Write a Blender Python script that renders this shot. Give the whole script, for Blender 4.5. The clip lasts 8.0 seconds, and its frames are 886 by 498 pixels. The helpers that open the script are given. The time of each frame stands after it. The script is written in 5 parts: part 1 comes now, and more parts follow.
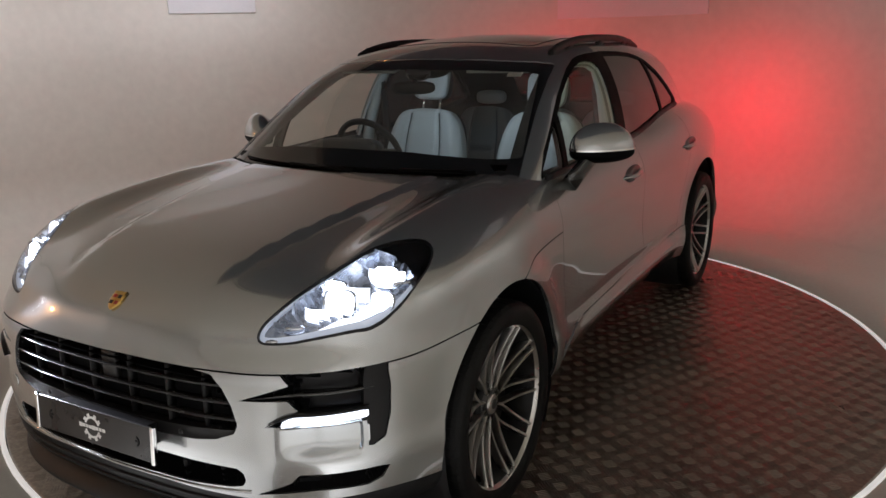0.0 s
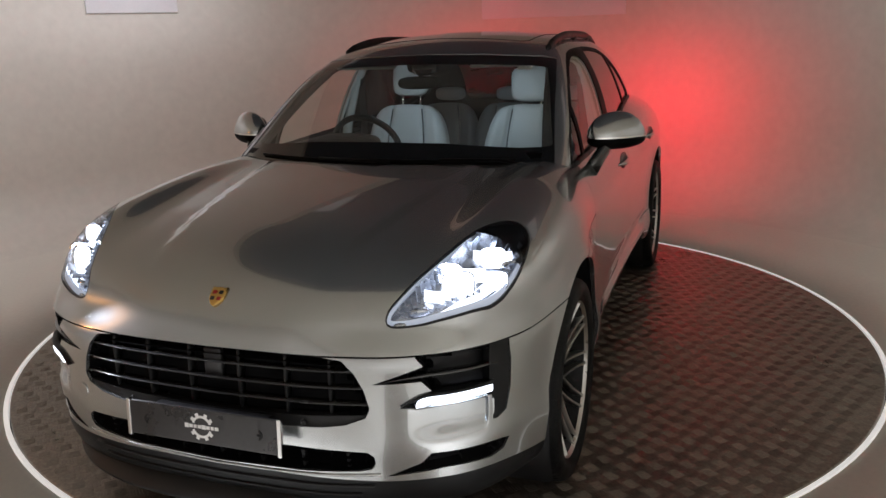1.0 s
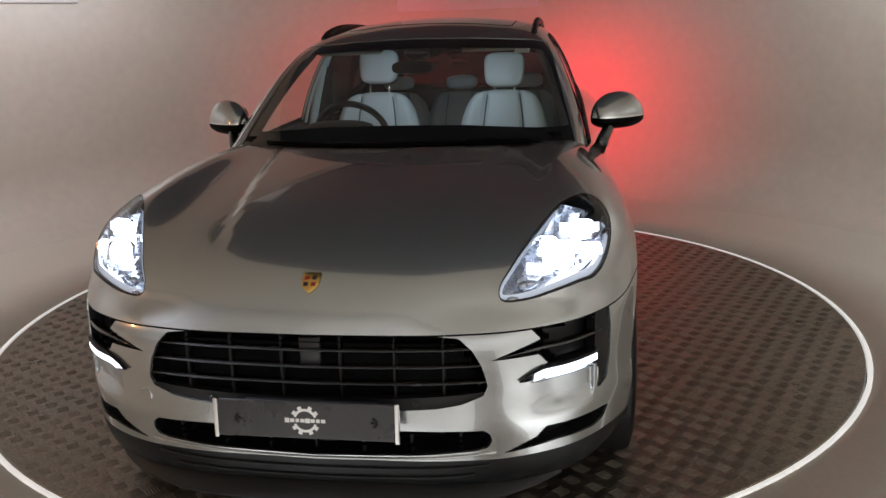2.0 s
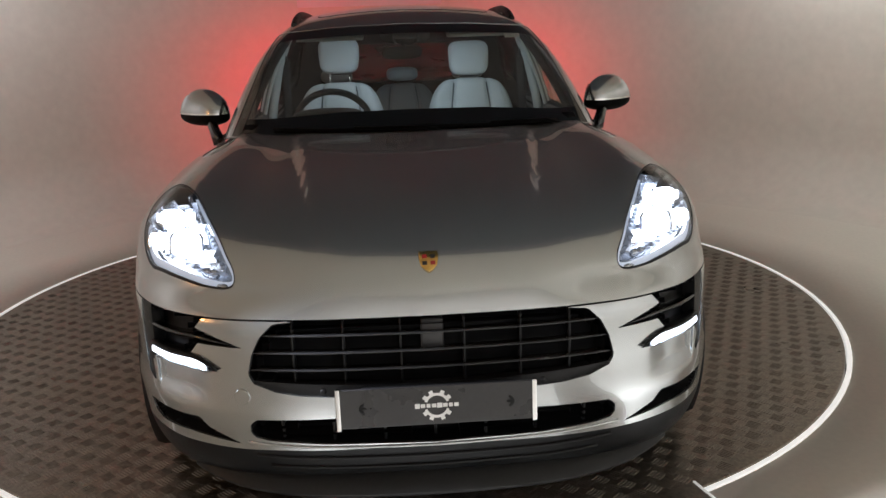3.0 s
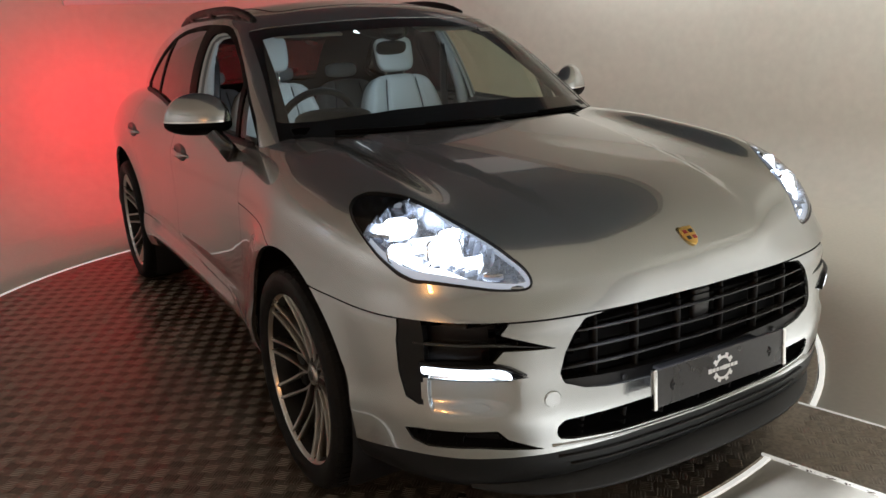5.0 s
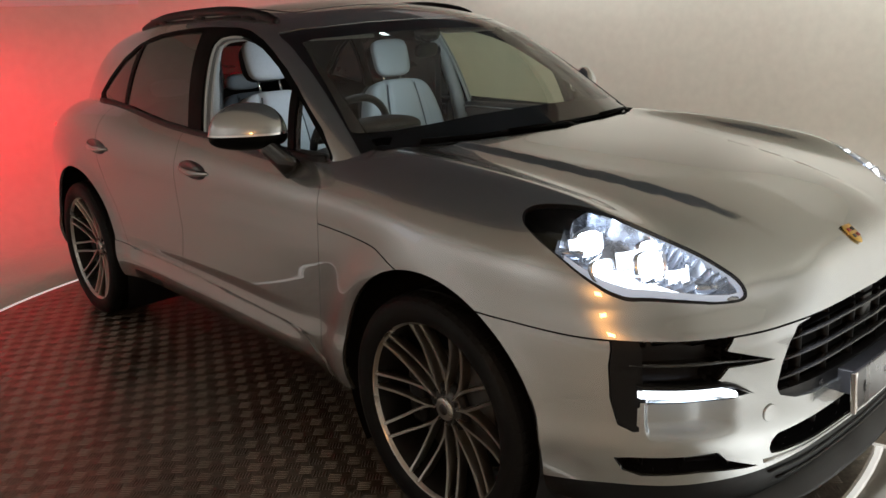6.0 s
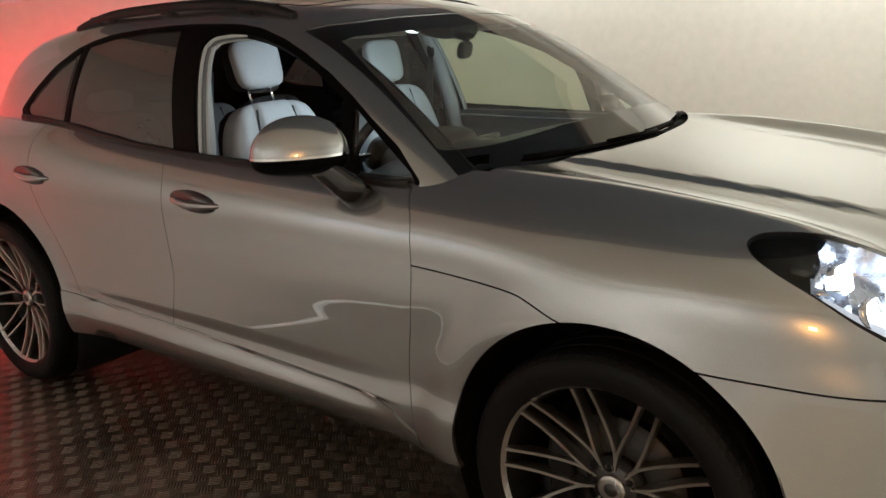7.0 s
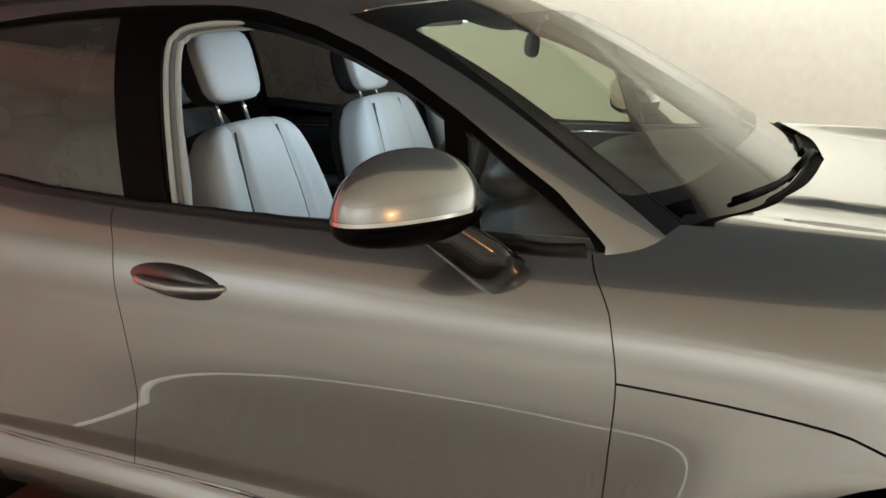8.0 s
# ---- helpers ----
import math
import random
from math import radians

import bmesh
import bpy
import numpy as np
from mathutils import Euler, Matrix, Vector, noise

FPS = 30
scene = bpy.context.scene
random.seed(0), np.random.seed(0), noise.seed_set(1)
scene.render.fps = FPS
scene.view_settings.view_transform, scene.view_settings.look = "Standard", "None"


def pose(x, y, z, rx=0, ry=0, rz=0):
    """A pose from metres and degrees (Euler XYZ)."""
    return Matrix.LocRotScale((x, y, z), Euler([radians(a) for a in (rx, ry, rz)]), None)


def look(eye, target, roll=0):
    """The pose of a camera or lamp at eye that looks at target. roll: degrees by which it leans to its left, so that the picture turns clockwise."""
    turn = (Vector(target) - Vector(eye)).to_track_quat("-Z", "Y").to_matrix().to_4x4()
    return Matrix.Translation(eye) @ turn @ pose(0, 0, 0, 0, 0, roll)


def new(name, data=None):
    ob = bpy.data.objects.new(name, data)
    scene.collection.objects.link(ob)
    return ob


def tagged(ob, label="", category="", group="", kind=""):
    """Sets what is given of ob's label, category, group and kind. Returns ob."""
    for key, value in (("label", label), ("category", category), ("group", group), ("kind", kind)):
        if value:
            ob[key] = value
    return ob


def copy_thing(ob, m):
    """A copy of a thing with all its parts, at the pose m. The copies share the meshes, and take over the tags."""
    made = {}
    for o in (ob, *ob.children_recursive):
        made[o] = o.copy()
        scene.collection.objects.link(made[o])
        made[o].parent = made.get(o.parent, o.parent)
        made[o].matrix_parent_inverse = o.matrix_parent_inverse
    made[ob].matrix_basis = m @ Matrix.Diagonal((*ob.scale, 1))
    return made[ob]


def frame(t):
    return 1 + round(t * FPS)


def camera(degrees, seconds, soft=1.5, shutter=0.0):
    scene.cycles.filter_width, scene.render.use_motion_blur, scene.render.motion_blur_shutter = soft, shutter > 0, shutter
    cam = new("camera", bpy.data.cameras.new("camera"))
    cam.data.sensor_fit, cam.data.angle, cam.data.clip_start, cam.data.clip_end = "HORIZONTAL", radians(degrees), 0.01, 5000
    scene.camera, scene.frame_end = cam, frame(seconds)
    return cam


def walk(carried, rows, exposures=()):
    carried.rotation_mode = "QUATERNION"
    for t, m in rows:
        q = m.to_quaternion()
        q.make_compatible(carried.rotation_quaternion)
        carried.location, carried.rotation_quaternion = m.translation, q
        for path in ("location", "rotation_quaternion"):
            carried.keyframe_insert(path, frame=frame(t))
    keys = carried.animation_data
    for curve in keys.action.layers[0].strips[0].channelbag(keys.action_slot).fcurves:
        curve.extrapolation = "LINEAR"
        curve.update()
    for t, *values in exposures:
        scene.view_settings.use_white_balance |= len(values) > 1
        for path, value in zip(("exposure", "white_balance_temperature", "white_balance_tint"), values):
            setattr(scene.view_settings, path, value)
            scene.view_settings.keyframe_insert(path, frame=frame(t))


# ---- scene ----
cam = camera(57.9, 8.0)
# seconds, eye, then degrees of yaw (to the left of +y), pitch and roll
PATH = [
    (0, (2.018, -3.787, 1.597), 30.10, -14.87, -1.68),
    (0.5, (1.747, -4.028, 1.595), 25.24, -14.71, -1.97),
    (1, (1.413, -4.193, 1.582), 19.97, -14.92, -1.93),
    (2.5, (0.339, -4.378, 1.482), 3.25, -15.13, -2.01),
    (3, (-0.078, -4.364, 1.445), -3.25, -15.07, -1.94),
    (3.5, (-0.537, -4.318, 1.424), -10.25, -15.17, -2.04),
    (4, (-0.970, -4.238, 1.408), -16.98, -15.28, -2.29),
    (5.3, (-1.895, -3.667, 1.473), -33.26, -15.93, -2.54),
    (5.5, (-2.020, -3.530, 1.473), -35.56, -16.01, -2.73),
    (6, (-2.307, -3.155, 1.478), -41.32, -15.85, -2.54),
    (6.5, (-2.450, -2.727, 1.459), -46.73, -15.68, -2.46),
    (7, (-2.458, -2.248, 1.463), -52.27, -15.76, -2.67),
    (7.5, (-2.367, -1.718, 1.463), -58.34, -16.12, -2.70),
    (8, (-2.121, -1.201, 1.441), -64.97, -16.01, -2.29),
]
walk(cam, [(t, pose(*eye, 0, 0, yaw) @ pose(0, 0, 0, 90 + pitch) @ pose(0, 0, 0, 0, 0, roll)) for t, eye, yaw, pitch, roll in PATH],
     exposures=[(0, 0.0, 5950, 15), (1.2, .10, 5950, 14), (2.5, .32, 5920, 13), (4, .37, 5970, 12), (5.5, .35, 6020, 10), (6.5, .51, 6050, 9), (7.2, .94, 6060, 6), (8, 1.08, 6080, 4)])

# ---- light ----
world = bpy.data.worlds.new("dim_hall")
world.use_nodes = True
world.node_tree.nodes["Background"].inputs[0].default_value = (.9, .85, .8, 1)
world.node_tree.nodes["Background"].inputs[1].default_value = .02
scene.world = world
scene.view_settings.exposure = 0.0


def lamp(name, kind, m, watts, colour=(1, 1, 1), size=.1, cone=60, blend=.6, spread=180):
    data = bpy.data.lights.new(name, kind)
    data.energy, data.color = watts, colour
    if kind == "AREA":
        data.spread = radians(spread)
        data.shape = "RECTANGLE"
        data.size, data.size_y = size if isinstance(size, tuple) else (size, size)
    else:
        data.shadow_soft_size = size
    if kind == "SPOT":
        data.spot_size, data.spot_blend = radians(cone), blend
    ob = new(name, data)
    ob.matrix_world = m
    return ob


CEILING = 2.75
# unseen fill lamps added along the ceiling edge, turned to the wall
for k in range(10):
    w = 2 * math.pi * (k + .5) / 10
    r = 3.75 + 1.5 * (.5 - .5 * math.sin(w)) ** 1.3 - 1.1
    if abs(k - 2) < 1:
        continue    # none behind the tail
    lamp("wall_fill", "AREA", look((r * math.cos(w), r * math.sin(w), CEILING - .40), ((r + 1.1) * math.cos(w), (r + 1.1) * math.sin(w), 1.45)), (10.5, 1.5, 0, 1.5, 11, 16, 4, 7, 15, 13.5)[k], (1, .98, .92) if k in (0, 8, 9) else (1, .95, .95), (1.8, .5))
# a warm lamp on the wall
lamp("warm_lamp", "AREA", look((-3.35, -3.45, 1.55), (-.6, -1.2, .8)), 5.5, (1, .40, .08), (.17, .17))
for sx in (-1, 1):
    # low beams and tail lights
    lamp("headlight_beam", "SPOT", look((sx * .71, -2.37, .86), (1.9, -3.6, .22) if sx > 0 else (.7, -4.2, .25)), 185, (.97, .98, 1), .05, 116, .75)
    lamp("running_light_glow", "AREA", look((sx * .738, -2.230, .580), (sx * .720, -2.208, .49)), .055, (.65, .84, 1), (.19, .012))
    lamp("tail_light_glow", "AREA", look((sx * .49, 2.41, .95), (sx * 1.15, 4, .88)), 7.9, (1, .0, .020), (.36, .07), spread=124)
for sx in (-1, 1):
    lamp("reading_lamp", "AREA", look((sx * .20, -.30, 1.415), (sx * .42, .22, .95)), .85, (.84, .94, 1), (.16, .05))


# ---- materials ----
def material(name, colour, rough=.5, metal=0.0, spec=.5, coat=0.0, coat_rough=.05, coat_ior=1.5, emit=None, power=0.0,
             vary=.08, scale=6.0, fine=90.0, bump=0.0, bump_scale=200.0, rough_vary=.08):
    """A surface with soft stains, fine grain and a slight relief."""
    m = bpy.data.materials.new(name)
    m.use_nodes = True
    t = m.node_tree
    b = t.nodes["Principled BSDF"]
    b.inputs["Roughness"].default_value, b.inputs["Metallic"].default_value = rough, metal
    b.inputs["Specular IOR Level"].default_value = spec
    b.inputs["Coat Weight"].default_value, b.inputs["Coat Roughness"].default_value = coat, coat_rough
    b.inputs["Coat IOR"].default_value = coat_ior
    b.inputs["Base Color"].default_value = (*colour, 1)
    if emit:
        b.inputs["Emission Color"].default_value, b.inputs["Emission Strength"].default_value = (*emit, 1), power
    co = t.nodes.new("ShaderNodeTexCoord")
    if vary:
        big, small = t.nodes.new("ShaderNodeTexNoise"), t.nodes.new("ShaderNodeTexNoise")
        big.inputs["Scale"].default_value, small.inputs["Scale"].default_value = scale, fine
        big.inputs["Detail"].default_value = 5
        mix = t.nodes.new("ShaderNodeMath")
        mix.operation = "ADD"
        ramp = t.nodes.new("ShaderNodeMapRange")
        ramp.inputs[1].default_value, ramp.inputs[2].default_value = .6, 1.4
        ramp.inputs[3].default_value, ramp.inputs[4].default_value = 1 - vary, 1 + vary
        hue = t.nodes.new("ShaderNodeMix")
        hue.data_type, hue.blend_type = "RGBA", "MULTIPLY"
        hue.inputs["Factor"].default_value = 1
        hue.inputs["A"].default_value = (*colour, 1)
        for n in (big, small):
            t.links.new(co.outputs["Object"], n.inputs["Vector"])
        t.links.new(big.outputs["Fac"], mix.inputs[0])
        t.links.new(small.outputs["Fac"], mix.inputs[1])
        t.links.new(mix.outputs[0], ramp.inputs[0])
        t.links.new(ramp.outputs[0], hue.inputs["B"])
        t.links.new(hue.outputs["Result"], b.inputs["Base Color"])
        if rough_vary:
            rr = t.nodes.new("ShaderNodeMapRange")
            rr.inputs[1].default_value, rr.inputs[2].default_value = .3, .7
            rr.inputs[3].default_value, rr.inputs[4].default_value = max(rough - rough_vary, .01), min(rough + rough_vary, 1)
            t.links.new(big.outputs["Fac"], rr.inputs[0])
            t.links.new(rr.outputs[0], b.inputs["Roughness"])
    if bump:
        grain, relief = t.nodes.new("ShaderNodeTexNoise"), t.nodes.new("ShaderNodeBump")
        grain.inputs["Scale"].default_value, grain.inputs["Detail"].default_value = bump_scale, 3
        relief.inputs["Strength"].default_value, relief.inputs["Distance"].default_value = bump, .002
        t.links.new(co.outputs["Object"], grain.inputs["Vector"])
        t.links.new(grain.outputs["Fac"], relief.inputs["Height"])
        t.links.new(relief.outputs["Normal"], b.inputs["Normal"])
    return m


def glass(name, tint, rough=.0, ior=1.5, veil=0.0):
    """Thin glass: tinted, clear to look through, mirror-like at a slant, with a pale veil in place of reflected haze.
    """
    m = bpy.data.materials.new(name)
    m.use_nodes = True
    t = m.node_tree
    t.nodes.remove(t.nodes["Principled BSDF"])
    clear, gloss, mix, slant = (t.nodes.new("ShaderNode" + k) for k in ("BsdfTransparent", "BsdfGlossy", "MixShader", "LayerWeight"))
    clear.inputs[0].default_value = (*tint, 1)
    gloss.inputs["Roughness"].default_value = rough
    slant.inputs["Blend"].default_value = .5
    power, rise = t.nodes.new("ShaderNodeMath"), t.nodes.new("ShaderNodeMapRange")
    power.operation = "POWER"
    power.inputs[1].default_value = 4.5
    rise.inputs[3].default_value, rise.inputs[4].default_value = ((ior - 1) / (ior + 1)) ** 2, 1.0
    t.links.new(slant.outputs["Facing"], power.inputs[0])
    t.links.new(power.outputs[0], rise.inputs[0])
    t.links.new(rise.outputs[0], mix.inputs[0])
    t.links.new(clear.outputs[0], mix.inputs[1])
    t.links.new(gloss.outputs[0], mix.inputs[2])
    last = mix
    # uneven pale diffuse layer, painted in for the haze of reflections
    if veil:
        film, over, spots, amount = (t.nodes.new("ShaderNode" + k) for k in ("BsdfDiffuse", "MixShader", "TexNoise", "MapRange"))
        film.inputs["Color"].default_value = (.62, .60, .56, 1)
        spots.inputs["Scale"].default_value, spots.inputs["Detail"].default_value = 5, 6
        amount.inputs[1].default_value, amount.inputs[2].default_value = .3, .7
        amount.inputs[3].default_value, amount.inputs[4].default_value = veil * .5, veil * 1.5
        t.links.new(spots.outputs["Fac"], amount.inputs[0])
        t.links.new(amount.outputs[0], over.inputs[0])
        t.links.new(mix.outputs[0], over.inputs[1])
        t.links.new(film.outputs[0], over.inputs[2])
        last = over
    t.links.new(last.outputs[0], t.nodes["Material Output"].inputs["Surface"])
    return m


PAINT = material("silver_paint", (.365, .382, .390), .25, .82, .5, 1.0, .014, 2.05, vary=.015, scale=2, fine=300, rough_vary=.0)
SATIN = material("satin_black", (.030, .030, .032), .22, vary=.1)
FRAME_BLACK = material("window_frame_black", (.003, .003, .003), .5, spec=.05, vary=.1)
PAINT_DARK = material("shut_line_black", (.004, .004, .0045), .7, spec=.08, vary=0)
PLASTIC = material("black_plastic", (.010, .010, .011), .42, spec=.25, vary=.15, bump=.15, bump_scale=900)
GLOSS = material("gloss_black", (.006, .006, .007), .08, vary=.05, coat=.5)
SPLIT = material("grey_plastic_edge", (.012, .012, .0125), .42, spec=.25, vary=.2, bump=.2, bump_scale=700)
SEAL = material("grey_rubber_seal", (.16, .17, .175), .55, vary=.1)
LIP = material("grey_black_plastic", (.007, .0074, .0082), .42, spec=.22, vary=.2, scale=3, bump=.2, bump_scale=700)
CHROME = material("chrome", (.75, .75, .75), .12, 1.0, vary=.02, rough_vary=.03)
ALLOY = material("machined_alloy", (.50, .49, .47), .30, 1.0, vary=.06, fine=300, rough_vary=.06)
ALLOY_DARK = material("dark_alloy", (.008, .008, .008), .45, .2, spec=.2, vary=.1)
ALLOY_GREY = material("grey_alloy", (.075, .072, .07), .40, .85, vary=.1)
# body silver darkened for the shade inside the handle hollows
BOWL_SHADE = material("shaded_bowl_silver", (.20, .205, .21), .36, .85, vary=.05)
RUBBER = material("tyre_rubber", (.006, .006, .006), .55, spec=.14, vary=.25, scale=9, bump=.3, bump_scale=400)
DISC = material("brake_disc", (.045, .043, .041), .45, 1.0, vary=.15)
LEATHER = material("pale_grey_leather", (.52, .555, .585), .42, vary=.06, scale=5, bump=.35, bump_scale=350)
LEATHER_DARK = material("dark_leather", (.02, .02, .022), .45, vary=.15, bump=.3, bump_scale=400)
PIPING = material("seam_thread", (.07, .075, .08), .6, vary=.1)
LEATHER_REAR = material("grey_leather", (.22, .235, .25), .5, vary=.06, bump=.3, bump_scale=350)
DASH = material("dark_dashboard", (.05, .05, .052), .5, vary=.15, bump=.3, bump_scale=500)
HEAD = material("black_headliner", (.022, .022, .023), .9, vary=.1, bump=.2, bump_scale=600)
LINER = material("pale_trim", (.50, .53, .54), .9, vary=.06, bump=.2, bump_scale=600)
CARPET = material("black_carpet", (.012, .012, .012), .95, vary=.2, bump=.5, bump_scale=800)
CLEAR = glass("clear_glass", (.90, .95, .93))
SCREEN = glass("laminated_glass", (.76, .82, .77), ior=2.1, veil=.07)
LAMP_GLASS = glass("lamp_lens", (.97, .98, 1))
GREEN_GLASS = glass("green_tinted_glass", (.80, .88, .72))
TINTED = glass("privacy_glass", (.05, .048, .046), ior=2.1, veil=.06)
ROOF_GLASS = material("roof_glass", (.008, .009, .010), .05, vary=0, coat=.6)
LED = material("led_white", (.9, .9, .9), .3, emit=(.90, .95, 1), power=18, vary=0)
# reflector and bowl: emission added in place of reflected LED light
LED_GLOW = material("glow_reflector", (.8, .82, .85), .3, emit=(.92, .96, 1), power=2.3, vary=.3, scale=40)
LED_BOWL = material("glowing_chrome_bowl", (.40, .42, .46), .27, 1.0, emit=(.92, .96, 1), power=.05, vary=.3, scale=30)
LED_SOFT = material("light_guide", (.6, .64, .7), .2, emit=(.75, .85, 1), power=.25, vary=0)
DRL = material("daytime_light", (.9, .9, .9), .3, emit=(.92, .96, 1), power=2.6, vary=0)
TAIL = material("tail_light_red", (.5, .01, .01), .2, emit=(1, .01, .02), power=3, vary=0)
REFLECTOR = material("lamp_chrome", (.56, .58, .62), .22, 1.0, vary=.05)
GOLD = material("badge_gold", (.62, .40, .12), .28, 1.0, vary=.1)
RED_ENAMEL = material("badge_red", (.35, .02, .02), .3, vary=.1)
PLATE_BLACK = material("plate_black", (.018, .017, .018), .30, spec=.5, vary=.25, scale=9)
PLATE_WHITE = material("plate_white", (.70, .70, .70), .5, vary=.05)
# ---- tools for building ----
def part(name, bm, material, parent=None, label="", smooth=True):
    """Links a bmesh as one mesh object, under a thing where one is given."""
    me = bpy.data.meshes.new(name)
    bmesh.ops.recalc_face_normals(bm, faces=bm.faces)
    bm.to_mesh(me)
    bm.free()
    return linked(name, me, material, parent, label, smooth)


def linked(name, me, material, parent=None, label="", smooth=True):
    me.materials.append(material)
    if smooth:
        me.polygons.foreach_set("use_smooth", np.ones(len(me.polygons), bool))
    ob = new(name, me)
    ob.parent = parent
    if label:
        tagged(ob, label)
    return ob


def empty(name, parent=None, m=None):
    ob = new(name)
    ob.empty_display_size = 0.1
    ob.parent = parent
    if m is not None:
        ob.matrix_basis = m
    return ob


def sharp(ob, degrees=35):
    """Keeps edges steeper than that crisp under smooth shading."""
    me = ob.data
    bm = bmesh.new()
    bm.from_mesh(me)
    for e in bm.edges:
        e.smooth = len(e.link_faces) == 2 and e.calc_face_angle(0) < radians(degrees)
    bm.to_mesh(me)
    bm.free()
    return ob


def merged(bm, own, m=None):
    """Adds the bmesh own, laid by m, to bm."""
    if m is not None:
        bmesh.ops.transform(own, matrix=m, verts=own.verts)
    me = bpy.data.meshes.new("scrap")
    own.to_mesh(me)
    own.free()
    bm.from_mesh(me)
    bpy.data.meshes.remove(me)
    return bm


def block(bm, size, m=None, bevel=0.0, segments=2):
    """A box of that size round the origin, with rounded edges, laid by m."""
    own = bmesh.new()
    bmesh.ops.create_cube(own, size=1.0)
    bmesh.ops.scale(own, vec=size, verts=own.verts)
    if bevel:
        bmesh.ops.bevel(own, geom=own.edges[:], offset=bevel, segments=segments, affect="EDGES", profile=.5)
    return merged(bm, own, m)


def loft(bm, rings, closed=True, caps=True):
    """Joins rings of points, each with the same number of points."""
    rows = [[bm.verts.new(p) for p in ring] for ring in rings]
    n = len(rows[0])
    for a, b in zip(rows, rows[1:]):
        for i in range(n if closed else n - 1):
            j = (i + 1) % n
            bm.faces.new((a[i], a[j], b[j], b[i]))
    if caps and closed:
        bm.faces.new(rows[0][::-1])
        bm.faces.new(rows[-1])
    return bm


def smooth_path(pts, n, closed=False):
    """Catmull-Rom points through pts, n to a span."""
    p = np.array(pts, float)
    k = len(p)
    out = []
    for i in range(k if closed else k - 1):
        q = [p[(i + j) % k] if closed else p[min(max(i + j, 0), k - 1)] for j in (-1, 0, 1, 2)]
        for s in np.arange(n) / n:
            out.append(.5 * (2 * q[1] + (q[2] - q[0]) * s + (2 * q[0] - 5 * q[1] + 4 * q[2] - q[3]) * s ** 2 + (3 * q[1] - q[0] - 3 * q[2] + q[3]) * s ** 3))
    if not closed:
        out.append(p[-1])
    return np.array(out)


def tube(bm, pts, radius, n=10, flat=1.0, closed=False, taper=None, up=(0, 0, 1)):
    """A round or flattened bar along a line of points."""
    pts = [Vector(p) for p in pts]
    rings = []
    for i, p in enumerate(pts):
        a = pts[i - 1] if i or closed else p
        b = pts[(i + 1) % len(pts)] if closed or i + 1 < len(pts) else p
        ahead = (b - a).normalized()
        side = ahead.cross(Vector(up)).normalized()
        above = side.cross(ahead)
        r = radius * (taper[i] if taper else 1)
        rings.append([p + side * r * math.cos(w) + above * r * flat * math.sin(w) for w in (2 * math.pi * k / n for k in range(n))])
    if closed:
        rings.append(rings[0])
        loft(bm, rings, caps=False)
        bmesh.ops.remove_doubles(bm, verts=bm.verts, dist=1e-6)
        return bm
    return loft(bm, rings)


def lathe(bm, profile, n=48):
    """Turns (radius, x) pairs round the x axis."""
    rings = [[(x, r * math.cos(w), r * math.sin(w)) for w in (2 * math.pi * k / n for k in range(n))] for r, x in profile]
    return loft(bm, rings, caps=False)


def cushion(bm, size, p=4.0, n=10, m=None, shape=None):
    """A stuffed block: a box swollen to a superellipsoid, its points moved on by shape."""
    own = bmesh.new()
    bmesh.ops.create_cube(own, size=2.0)
    bmesh.ops.subdivide_edges(own, edges=own.edges[:], cuts=n, use_grid_fill=True)
    for v in own.verts:
        c = v.co
        c = Vector([math.tan(a * .9) / math.tan(.9) for a in c])
        k = (abs(c.x) ** p + abs(c.y) ** p + abs(c.z) ** p) ** (1 / p)
        c = c / k
        v.co = Vector((c.x * size[0] / 2, c.y * size[1] / 2, c.z * size[2] / 2))
        if shape:
            v.co = shape(v.co)
    return merged(bm, own, m)


